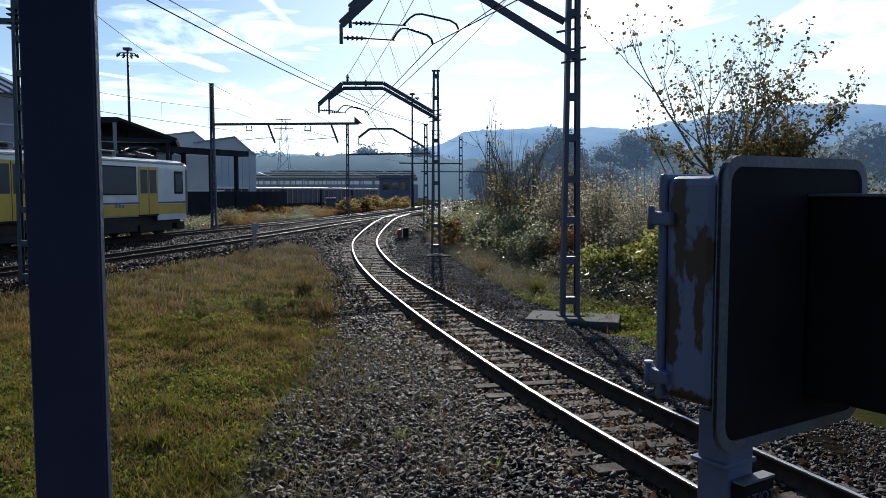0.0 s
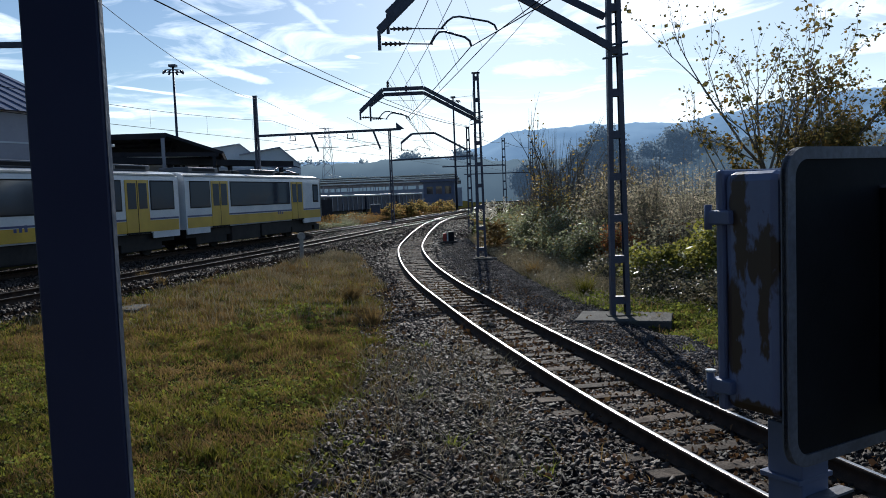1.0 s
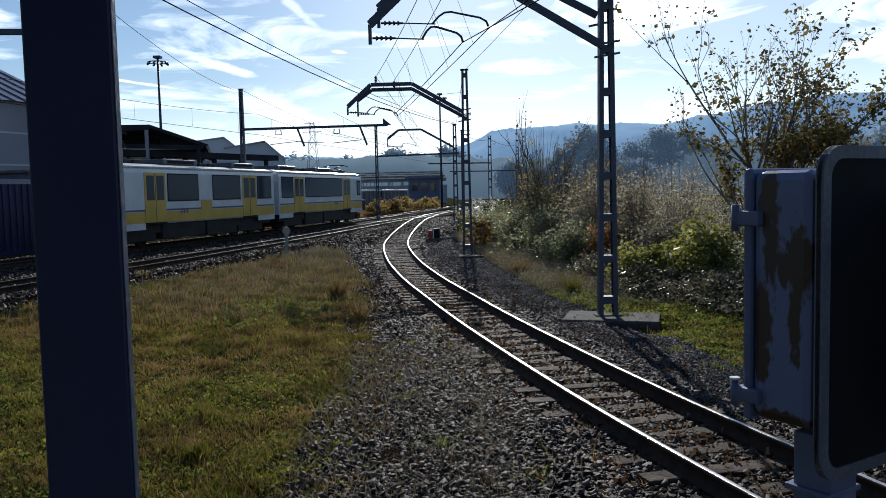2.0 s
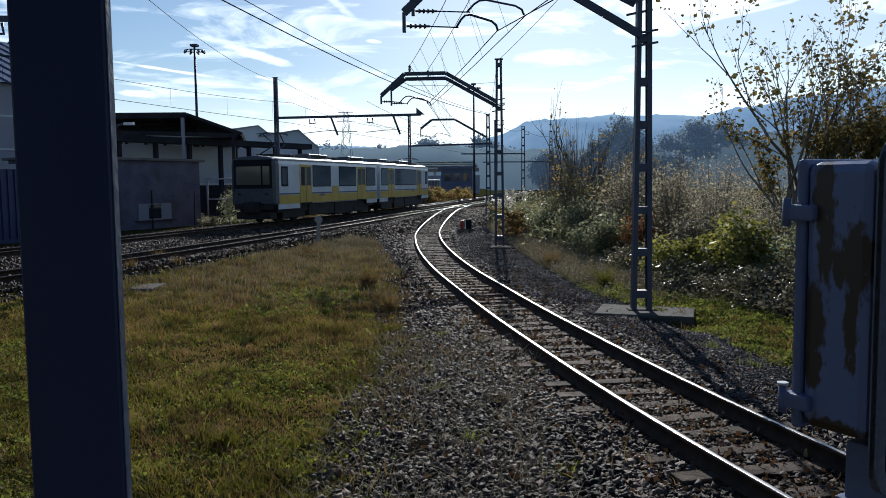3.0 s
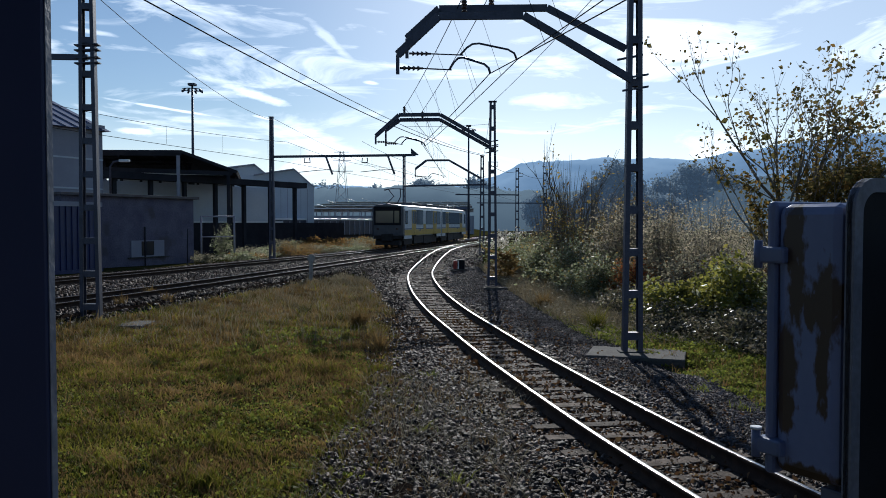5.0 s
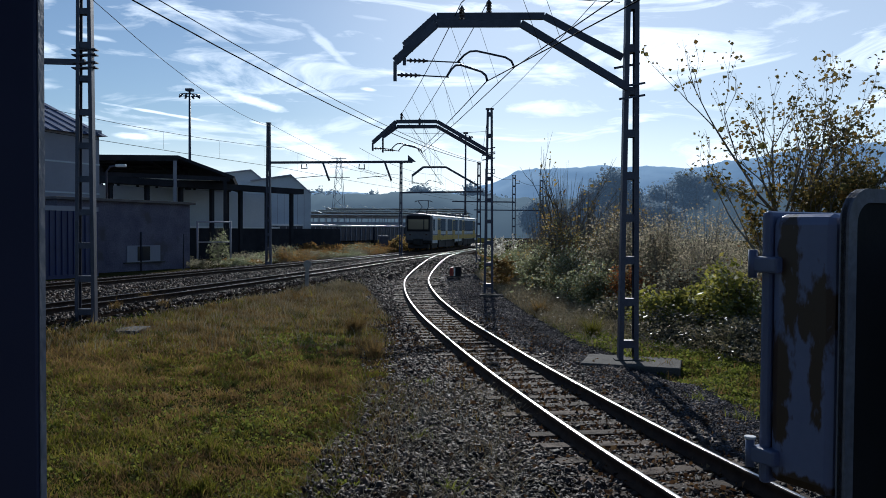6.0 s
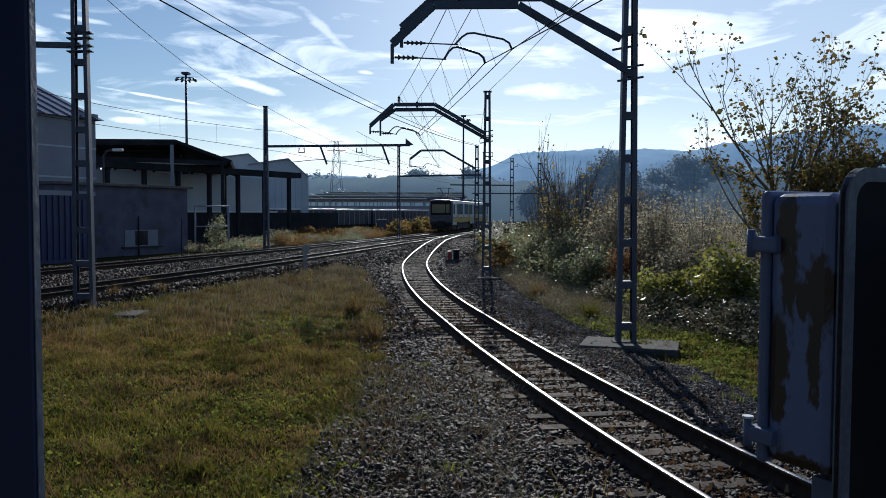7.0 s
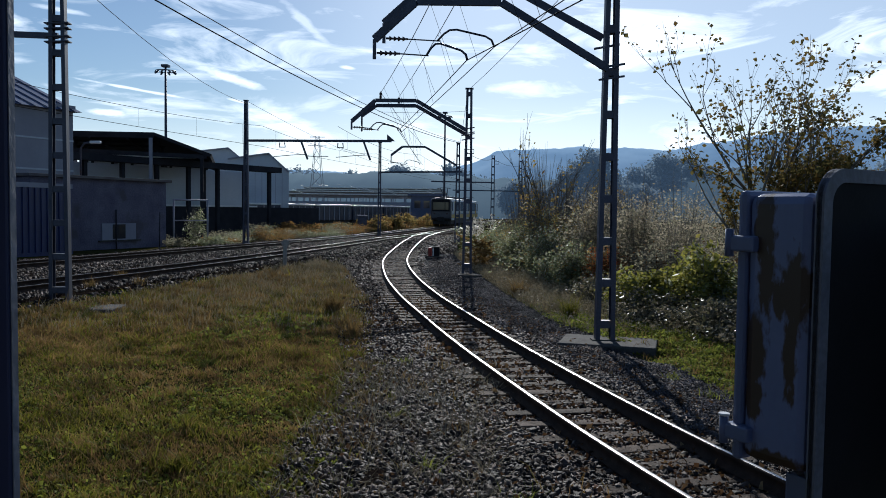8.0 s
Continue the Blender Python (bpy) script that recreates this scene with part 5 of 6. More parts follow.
def far_station():
    r2 = random.Random(11)
    ob = thing("far_platform_roofs", "far platform roofs with white painted glints on thin posts", "platform canopy", pose(-31, 150, 0, 0, 0, 4))
    # white edges and tilted white bars paint the glints on these roofs
    for i, (y, z) in enumerate(((0, 4.9), (9, 5.6), (19, 6.2), (30, 6.9))):
        part("roof", bx(-6, 26, y, y + 4, z, z + 0.14), M["t_roof"], ob)
        part("roof_edge_glint", bx(-6, 26, y - 0.12, y, z + 0.02, z + 0.2), M["white"], ob)
        part("girder", bx(-6, 26, y + 1.9, y + 2.1, z - 0.6, z), M["cladding2"], ob)
        for k in range(13):
            x = -5.6 + k * 2.55 + r2.uniform(-0.2, 0.2)
            part("post", bx(x, x + 0.16, y + 0.1, y + 0.3, -0.2, z), M["cladding2"], ob)
        for k in range(4):
            x = r2.uniform(-5, 22)
            part("skylight_glint", beam(bmesh.new(), (x, y + 0.3, z + 0.95), (x + 2.2, y + 0.3, z + 0.2), 0.35, 0.08), M["white"], ob)
    part("platform_wall", bx(-6, 26, -1.5, -1.2, -0.2, 3.6), M["cladding2"], ob)
    ob = thing("signal_cabin", "dark boxy lineside building beyond the train", "building", pose(-9.6, 118, 0.1, 0, 0, 4))
    part("wall", bx(0, 4.6, 0, 6, -0.3, 4.2), M["roof_blue"], ob)
    part("roof", bx(-0.5, 5.1, -0.6, 6.6, 4.2, 4.5), M["roof_blue"], ob)
    for k in range(3):
        part("window", bx(0.5 + k * 1.35, 1.4 + k * 1.35, -0.04, 0.02, 2.4, 3.5), M["glass"], ob)


far_station()


def lamp_tower(x, y, h):
    ob = thing("floodlight_mast", "tall thin floodlight mast with a ring of lamps", "floodlight mast", pose(x, y, 0), "floodlight masts")
    part("shaft", tube(bmesh.new(), [(0, 0, -0.2), (0, 0, h)], 0.16, 10, 0.09), M["arm"], ob)
    part("ring", tube(bmesh.new(), [(0.85 * math.cos(a * math.pi / 8), 0.85 * math.sin(a * math.pi / 8), h - 0.5) for a in range(17)], 0.04, 5), M["arm"], ob)
    for a in range(8):
        c, s = math.cos(a * math.pi / 4), math.sin(a * math.pi / 4)
        part("lamp_head", beam(bmesh.new(), (0.62 * c, 0.62 * s, h - 0.5), (0.95 * c, 0.95 * s, h - 0.68), 0.14, 0.09), M["arm"], ob)
    part("head_frame", bx(-0.3, 0.3, -0.3, 0.3, h - 0.15, h + 0.05), M["arm"], ob)


lamp_tower(-27.1, 69, 14.5)
lamp_tower(-4.0, 100, 14.4)


def street_lamp():
    ob = thing("yard_lamp", "bent-arm yard lamp above the hut roof", "lamp", pose(-20.2, 40.2, 3.6))
    part("pole", tube(bmesh.new(), [(0, 0, 0), (0, 0, 1.6), (0.25, -0.1, 1.85), (0.7, -0.2, 1.9)], 0.05, 8), M["mast"], ob)
    part("lamp_head", bx(0.6, 1.15, -0.32, -0.1, 1.82, 1.96, bevel=0.04), M["white"], ob)


street_lamp()


def pylon(x, y, h):
    ob = thing("power_pylon", "far lattice power pylon against the sky", "pylon", pose(x, y, 0))
    for a in (-1, 1):
        for b in (-1, 1):
            part("leg", beam(bmesh.new(), (a * 2.2, b * 2.2, 0), (a * 0.5, b * 0.5, h), 0.1, 0.1), M["cladding2"], ob)
    for i, z in enumerate((h * 0.75, h * 0.88, h * 0.99)):
        part("cross_arm", beam(bmesh.new(), (-3.2 + i * 0.5, 0, z), (3.2 - i * 0.5, 0, z), 0.16, 0.2), M["cladding2"], ob)
    bm = bmesh.new()
    for i in range(8):
        z0, z1 = h * i / 8, h * (i + 1) / 8
        w0, w1 = 2.2 - 1.7 * i / 8, 2.2 - 1.7 * (i + 1) / 8
        beam(bm, (-w0, -w0, z0), (w1, -w1, z1), 0.09, 0.09); beam(bm, (w0, -w0, z0), (-w1, -w1, z1), 0.09, 0.09)
    part("bracing", bm, M["cladding2"], ob)


pylon(-46, 230, 23)

def lineside_cabinet(x, y):
    ob = thing("lineside_cabinet", "small grey-blue equipment cabinet standing among bracken", "cabinet", pose(x, y, 0.1, 0, 0, 12))
    part("body", bx(-0.42, 0.42, -0.35, 0.35, 0, 1.5, bevel=0.03), M["mast"], ob)
    part("lid", bx(-0.48, 0.48, -0.41, 0.41, 1.5, 1.6, bevel=0.02), M["cladding2"], ob)
    part("door", bx(-0.34, 0.34, -0.375, -0.35, 0.15, 1.4), M["mast"], ob)


def pipe_barrier(x, y):
    """Two pale uprights and a rail beside the hut's corner."""
    ob = thing("pipe_barrier", "pale tubular barrier beside the hut", "barrier", pose(x, y, 0, 0, 0, 35))
    for u in (0.0, 1.9):
        part("upright", tube(bmesh.new(), [(u, 0, -0.1), (u, 0, 2.7)], 0.055, 8), M["cladding2"], ob)
    part("rail", tube(bmesh.new(), [(-0.05, 0, 2.66), (1.95, 0, 2.66)], 0.045, 8), M["cladding2"], ob)
    part("mid_rail", tube(bmesh.new(), [(-0.05, 0, 1.5), (1.95, 0, 1.5)], 0.035, 8), M["cladding2"], ob)


def thin_pole(x, y, h):
    ob = thing("thin_pole", "thin dark steel pole in front of the hut", "pole", pose(x, y, 0, 0, 1, 0))
    part("shaft", tube(bmesh.new(), [(0, 0, 0.05), (0, 0, h)], 0.03, 7, 0.022), M["dark_steel"], ob)
    part("collar", tube(bmesh.new(), [(0, 0, 0.1), (0, 0, 0.24)], 0.055, 8), M["concrete"], ob)


lineside_cabinet(-10.7, 75)
pipe_barrier(-17.0, 44.4)
thin_pole(-15.9, 39.6, 2.0)

# ---- plants ----
def leaves(name, P, size, material, parent=None, up=0.3, aspect=0.55):
    """One small bent leaf (two triangles) at each of P (n, 3), turned at random."""
    N = len(P)
    d = rng.normal(0, 1, (N, 3)); d[:, 2] = d[:, 2] * 0.6 - up * 0.3
    d /= np.linalg.norm(d, axis=1)[:, None]
    q = rng.normal(0, 1, (N, 3)); w = np.cross(d, q); w /= np.linalg.norm(w, axis=1)[:, None]
    nrm = np.cross(d, w)
    s = size * np.exp(rng.normal(0, 0.3, N))[:, None]
    V = np.stack([P, P + d * s * 0.5 + w * s * aspect * 0.5 + nrm * s * 0.12, P + d * s, P + d * s * 0.5 - w * s * aspect * 0.5 + nrm * s * 0.12], 1).reshape(-1, 3)
    b = 4 * np.arange(N)
    F = np.concatenate([np.c_[b, b + 1, b + 2], np.c_[b, b + 2, b + 3]])
    return mesh_np(name, V, F, material, parent)


def shrub(x, y, w, h, material, n, label, size=0.09, stems=9, d=None, base=0.0, name="shrub", second=None, share=0.2):
    z = float(ground_z(x, y)) - 0.05 + base
    d = d or w
    ob = thing(name, label, "shrub", pose(x, y, z), "lineside shrubs")
    bm = bmesh.new()
    tips = []
    for i in range(stems):
        a = rng.uniform(0, 2 * np.pi); r = rng.uniform(0.15, 0.95)
        px, py, pz = r * w / 2 * math.cos(a), r * d / 2 * math.sin(a), h * rng.uniform(0.55, 1.0) * (1 - 0.35 * r * r)
        mid = (px * 0.45 + rng.normal(0, 0.06), py * 0.45 + rng.normal(0, 0.06), pz * 0.5)
        tube(bm, [(px * 0.25, py * 0.25, 0), mid, (px, py, pz * 1.12)], 0.010 + h * 0.003, 4, 0.003)
        tips.append((px, py, pz, mid))
    part("wood", bm, M["bark"], ob)
    k = max(12, int(n / 90))
    C = []
    for i in range(k):
        px, py, pz, mid = tips[i % stems]
        t = rng.uniform(0.15, 1.0)
        C.append((mid[0] + (px - mid[0]) * t + rng.normal(0, w * 0.12), mid[1] + (py - mid[1]) * t + rng.normal(0, d * 0.12), abs(mid[2] * rng.uniform(0.1, 1) + (pz - mid[2]) * t)))
    C = np.array(C)
    idx = rng.integers(0, k, n)
    P = C[idx] + rng.normal(0, 1, (n, 3)) * np.array([w, d, h]) * 0.085
    P[:, 2] = np.abs(P[:, 2])
    if second:
        cut = int(n * (1 - share))
        leaves("crown", P[:cut], size, material, ob)
        leaves("withered_leaves", P[cut:], size * 0.9, second, ob)
    else:
        leaves("crown", P, size, material, ob)
    return ob


SCRUB = [
    # x, y, width, height, leaves, count, label
    (1.6, 44, 3.2, 2.3, "leaf_green", 3000, "dark green rounded lineside shrub"),
    (0.9, 38, 2.4, 2.2, "leaf_green", 3200, "dense green lineside shrub"),
    (2.4, 37, 2.8, 2.6, "leaf_autumn", 2800, "leafy shrub turning yellow"),
    (1.9, 33, 2.4, 2.3, "leaf_green", 3600, "dense green shrub beside the grit"),
    (3.2, 31, 2.6, 3.4, "leaf_autumn", 3200, "tall shrub in yellow autumn leaf"),
    (2.6, 28.5, 2.4, 2.2, "leaf_green", 3600, "leafy shrub with mixed green leaves"),
    (4.2, 28, 2.6, 3.2, "leaf_grey", 3000, "dull grey-green scrub on thin stems"),
    (3.1, 25.3, 1.9, 2.0, "leaf_green", 3200, "low green shrub on the verge"),
    (3.9, 24.2, 1.5, 1.7, "leaf_red", 2200, "small shrub in red autumn leaf"),
    (5.0, 25, 2.4, 2.6, "leaf_grey", 3000, "dull twiggy grey-brown scrub bush"),
    (3.5, 21.6, 2.4, 1.0, "leaf_dark", 3600, "low dark thicket of brambles"),
    (5.0, 21.6, 2.2, 2.3, "leaf_grey", 3000, "grey-green twiggy scrub beside brambles"),
    (4.4, 19.6, 1.8, 1.5, "leaf_lime", 2600, "yellow-green leafy shrub behind the mast"),
    (4.5, 18.4, 2.6, 0.95, "leaf_dark", 3800, "low dark thicket of brambles"),
    (5.4, 18.6, 1.7, 2.2, "leaf_lime", 2600, "upright yellow-green shrub among brambles"),
    (6.3, 19.5, 2.2, 2.6, "leaf_grey", 3000, "tall dull scrub with thin stems"),
    (5.3, 16.4, 2.4, 1.1, "leaf_dark", 3800, "dark low mound of bramble leaves"),
    (6.1, 16.8, 1.8, 2.3, "leaf_green", 3000, "green shrub with pale leaves"),
    (5.5, 14.6, 2.2, 1.0, "leaf_dark", 3200, "dark bramble mound at the grass edge"),
    (6.4, 14.8, 1.8, 2.1, "leaf_green", 3000, "green shrub behind the signal"),
    (5.6, 12.6, 1.5, 1.2, "leaf_dark", 2600, "dark low mound of bramble leaves"),
    (7.2, 12.8, 2.2, 2.2, "leaf_grey", 2600, "dull grey-green scrub beside brambles"),
    (7.8, 17.5, 2.6, 2.6, "leaf_autumn", 2600, "leafy shrub turning yellow"),
    (8.2, 22, 3.0, 2.8, "leaf_grey", 2600, "dull scrub below the tree"),
    (6.6, 26, 3.2, 3.0, "leaf_grey", 2800, "dull grey-green scrub beside brambles"),
    (6.2, 31, 3.4, 3.3, "leaf_grey", 2800, "dull tall scrub with thin stems"),
    (9.5, 28, 4.0, 3.2, "leaf_grey", 2600, "dull tall scrub with thin stems"),
    (5.2, 36, 3.6, 3.4, "leaf_grey", 2600, "dull tall scrub with thin stems"),
    (4.6, 42, 3.6, 3.2, "leaf_green", 2400, "green scrub farther along the line"),
    (9.5, 38, 4.5, 3.6, "leaf_grey", 2400, "dull tall scrub with thin stems"),
    (13, 34, 5.0, 3.4, "leaf_grey", 2400, "dull tall scrub with thin stems"),
    (14, 25, 5.0, 3.2, "leaf_grey", 2400, "dull tall scrub with thin stems"),
    (13, 19, 4.0, 3.0, "leaf_autumn", 2400, "tall scrub turning yellow in autumn"),
    (3.6, 50, 3.6, 2.6, "leaf_green", 2000, "green shrub beside the far masts"),
    (7.5, 52, 5.0, 3.6, "leaf_grey", 2200, "dull grey-green scrub farther off"),
    (13, 55, 7.0, 4.2, "leaf_grey", 2400, "dull grey-green scrub farther off"),
    (20, 50, 8.0, 4.5, "leaf_grey", 2400, "dull grey-green scrub farther off"),
    (22, 36, 7.0, 4.0, "leaf_grey", 2200, "dull grey-green scrub farther off"),
    (9, 62, 8.0, 4.0, "leaf_tan", 2200, "tan withered scrub farther off"),
    (17, 65, 9.0, 4.6, "leaf_tan", 2400, "tan withered scrub farther off"),
    (26, 63, 9.0, 4.8, "leaf_tan", 2400, "tan withered scrub farther off"),
    (35, 60, 9.0, 4.5, "leaf_tan", 2400, "tan withered scrub farther off"),
]
for x, y, w, h, n in ((2.7, 33.4, 2.2, 5.0, 500), (3.7, 33.0, 2.0, 4.5, 900), (4.6, 31.6, 2.2, 3.9, 1500), (2.0, 35.5, 2.0, 4.0, 500), (5.6, 30.0, 2.4, 3.4, 1500)):
    shrub(x, y, w, h, M["leaf_tan" if h > 4.2 else "leaf_autumn"], int(n * 1.5), "tall twiggy thicket, nearly bare, brown", size=0.05, stems=125)
for x, y, w, h, mt, n, lb in SCRUB:
    mt = "leaf_tan" if mt == "leaf_grey" and y > 24 and h > 2.5 else mt
    h += 1.05 * (mt == "leaf_tan" and x > 4)
    dry_kind, dry_share = {"leaf_green": ("leaf_autumn", 0.14), "leaf_dark": ("straw", 0.17), "leaf_grey": ("litter", 0.25), "leaf_tan": ("leaf_grey", 0.35), "leaf_autumn": ("leaf_green", 0.3), "leaf_red": ("leaf_autumn", 0.3), "leaf_lime": ("leaf_green", 0.2)}[mt]
    shrub(x, y, w, h, M[mt], int(n * (1.7 if mt == "leaf_green" else 2.2)), lb, size=(0.09 if mt == "leaf_lime" else 0.05) + 0.0012 * y, stems=44 if h > 1.8 else 18, second=M[dry_kind], share=dry_share)
for i in range(24):
    y_ = 42.5 + i * 1.3
    x_ = float(np.interp(y_, FAR[:, 1], FAR[:, 0])) - 2.6 - 2.6 * rng.random()
    shrub(x_, y_, rng.uniform(2.0, 3.4), rng.uniform(0.7, 1.4), M[("leaf_grey", "leaf_green", "bracken")[i % 3]], 1500, "rough low weeds growing beyond the main line", size=0.085, stems=10)
shrub(-16.2, 45.5, 1.6, 2.4, M["leaf_green"], 900, "spindly green sapling near the hut", size=0.1, stems=16)
for i in range(9):
    shrub(-15.0 + i * 1.05, 63 + i * 3.1, 3.2, 1.25, M["bracken"], 1500, "brown autumn bracken beside the main line", size=0.2, stems=6, name="bracken")
for i in range(6):
    shrub(-9.4 + i * 0.9, 76 + i * 5, 2.6, 2.0, M["leaf_autumn"], 1200, "yellowing weeds beside the main line", size=0.2, stems=6)


def branchy(bm, p, d, length, r, depth, tips, spread=0.5, rnd=None, up=0.25):
    """A limb that forks, as tapering tubes."""
    pts = [p]
    q, dd = p.copy(), d.copy()
    for i in range(4):
        dd = (dd + Vector((rnd.gauss(0, 0.10), rnd.gauss(0, 0.10), rnd.gauss(0, 0.05) + up * 0.12))).normalized()
        q = q + dd * length / 4
        pts.append(q.copy())
    tube(bm, pts, r, 6 if depth > 2 else 4, r * 0.55)
    if depth <= 1:
        for a in pts[1:]:
            tips.append(a)
    if depth == 0:
        return
    for k in range(rnd.choice((2, 3, 3))):
        b = rnd.choice(pts[2:])
        nd = (dd + Vector((rnd.gauss(0, spread), rnd.gauss(0, spread), rnd.gauss(0.1, spread * 0.5)))).normalized()
        branchy(bm, b, nd, length * rnd.uniform(0.5, 0.75), r * 0.5, depth - 1, tips, spread, rnd, up)


def tree(x, y, label, stems, height, nl, material, seed, spread=0.5, size=0.12, lean=0.35, depth=3, name="tree", sc=0.14, bias=0.0):
    rnd = random.Random(seed)
    ob = thing(name, label, "tree", pose(x, y, float(ground_z(x, y)) - 0.1))
    bm, tips = bmesh.new(), []
    for i in range(stems):
        a = 2 * math.pi * i / stems + rnd.uniform(-0.4, 0.4)
        d = Vector((bias + math.cos(a) * lean * rnd.uniform(0.4, 1.2), math.sin(a) * lean * rnd.uniform(0.4, 1.0), 1)).normalized()
        branchy(bm, Vector((0.14 * math.cos(a), 0.14 * math.sin(a), 0)), d, height * rnd.uniform(0.52, 0.68), 0.05 + height * 0.006, depth, tips, spread, rnd)
    part("trunk", bm, M["bark"], ob)
    if nl:
        T = np.array([tuple(t) for t in tips])
        wt = np.where(T[:, 2] < height * 0.8, 1.0, 0.22) * (1.0 + (bias > 0) * 1.6 * (T[:, 0] > 1.2)); wt /= wt.sum()
        P = T[rng.choice(len(T), nl, p=wt)] + rng.normal(0, sc, (nl, 3))
        leaves("crown", P, size, material, ob, up=1.0, aspect=0.75)
    return ob


tree(7.5, 22, "thin multi-stemmed tree, half bare, with olive and rust leaves", 8, 5.6, 6500, M["leaf_tree"], 4, 0.27, 0.105, 0.15, 4, sc=0.12, bias=0.13)
tree(11.0, 23.5, "rust-leaved young tree beside a larger one", 5, 4.1, 3800, M["leaf_tree"], 9, 0.45, 0.085, 0.35, 4)
tree(3.0, 33.5, "bare upright tree with fine twigs", 7, 4.4, 260, M["leaf_autumn"], 2, 0.22, 0.12, 0.2, 3)
tree(4.6, 34, "bare upright young tree with a few leaves", 5, 3.6, 700, M["leaf_autumn"], 12, 0.25, 0.12, 0.22, 3)


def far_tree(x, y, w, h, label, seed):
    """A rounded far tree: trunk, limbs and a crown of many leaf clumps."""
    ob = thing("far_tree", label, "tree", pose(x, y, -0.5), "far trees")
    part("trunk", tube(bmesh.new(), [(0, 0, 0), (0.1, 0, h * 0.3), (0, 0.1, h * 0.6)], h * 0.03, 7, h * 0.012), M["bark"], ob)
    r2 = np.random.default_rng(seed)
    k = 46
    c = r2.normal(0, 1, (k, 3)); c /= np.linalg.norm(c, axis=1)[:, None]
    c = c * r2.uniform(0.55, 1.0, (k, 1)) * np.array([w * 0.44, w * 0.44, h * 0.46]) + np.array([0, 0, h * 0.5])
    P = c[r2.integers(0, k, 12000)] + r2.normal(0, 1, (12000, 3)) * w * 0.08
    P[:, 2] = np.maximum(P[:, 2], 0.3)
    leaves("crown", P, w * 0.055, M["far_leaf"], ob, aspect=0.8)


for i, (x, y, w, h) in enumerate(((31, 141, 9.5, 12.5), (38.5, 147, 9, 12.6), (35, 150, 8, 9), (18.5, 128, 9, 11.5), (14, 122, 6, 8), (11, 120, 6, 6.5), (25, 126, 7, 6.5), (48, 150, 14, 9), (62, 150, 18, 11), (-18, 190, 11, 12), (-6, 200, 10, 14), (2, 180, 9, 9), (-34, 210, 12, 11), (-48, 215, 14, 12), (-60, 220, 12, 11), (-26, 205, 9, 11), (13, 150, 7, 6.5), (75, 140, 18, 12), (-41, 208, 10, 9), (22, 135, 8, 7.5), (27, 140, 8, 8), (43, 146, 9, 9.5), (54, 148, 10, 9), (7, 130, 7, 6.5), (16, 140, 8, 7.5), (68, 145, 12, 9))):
    far_tree(x * 2.2, y * 2.2, w * 2.2, h * 2.2 - 2.5, "round dark far tree, dulled by painted haze", 40 + i)


def pampas(x, y):
    ob = thing("pampas_grass", "pampas grass with pale upright plumes", "grass clump", pose(x, y, float(ground_z(x, y))))
    r2 = np.random.default_rng(3)
    P = np.concatenate([np.c_[r2.normal(0, 0.03, 34) + a, r2.normal(0, 0.03, 34) + b, r2.uniform(1.5, 2.15, 34) + 0.3 * a] for a, b in r2.normal(0, 0.24, (8, 2))])
    leaves("plume_head", P, 0.13, M["pampas"], ob, up=-2.0, aspect=0.3)
    Q = np.c_[r2.normal(0, 0.25, 400), r2.normal(0, 0.25, 400), r2.uniform(0.0, 1.2, 400)]
    leaves("leaf_mound", Q, 0.35, M["dry"], ob, up=0.5, aspect=0.15)


pampas(0.15, 33.5)


# ---- grass ----
def blades(name, x, y, z, h, material, label, lean=0.35, wide=0.010, kind="stuff"):
    N = len(x)
    a, b = rng.uniform(0, 2 * np.pi, N), rng.uniform(0, 2 * np.pi, N)
    hh = h * np.exp(rng.normal(0, 0.35, N)) * (0.65 + 1.1 * np.sin(x * 3.1 + 2 * np.sin(y * 2.3)) ** 2 * np.sin(y * 2.7 + np.sin(x * 1.9)) ** 2 + 0.5 * np.sin(x * 0.9 + y * 0.6) ** 2)
    w = wide * (1 + np.clip(y - 8, 0, 40) * 0.07)
    P = np.c_[x, y, z + 0.002]
    side = np.c_[np.cos(a), np.sin(a), np.zeros(N)] * w[:, None]
    ln = np.c_[np.cos(b), np.sin(b), np.zeros(N)] * (hh * lean * rng.uniform(0.2, 1.6, N))[:, None]
    up = np.c_[np.zeros(N), np.zeros(N), hh]
    V = np.stack([P - side, P + side, P + 0.6 * up + 0.35 * ln + side * 0.7, P + 0.6 * up + 0.35 * ln - side * 0.7, P + up + ln], 1).reshape(-1, 3)
    i = 5 * np.arange(N)
    F = np.concatenate([np.c_[i, i + 1, i + 2], np.c_[i, i + 2, i + 3], np.c_[i + 3, i + 2, i + 4]])
    return tagged(mesh_np(name, V, F, material), label, "grass", kind=kind)


def field(N, y0, y1, bias):
    y = y0 + (y1 - y0) * rng.random(N) ** bias
    l, _ = gravel_edges(y)
    xl = np.maximum(np.interp(y, NEAR[:, 1], NEAR[:, 0]) + 2.2, -0.62 * y - 2.5)
    x = xl + (l + 0.5 - xl) * rng.random(N)
    keep = rng.random(N) < np.clip((l + 0.5 - x) / 0.9, 0, 1) + 0.12
    return x[keep], y[keep]


def patchy(x, y, s, k):
    return np.sin(x * s + 1.7 * np.sin(y * s * 0.8 + k)) * np.sin(y * s * 1.1 + 1.3 * np.sin(x * s * 0.7 + k)) * 0.5 + 0.5


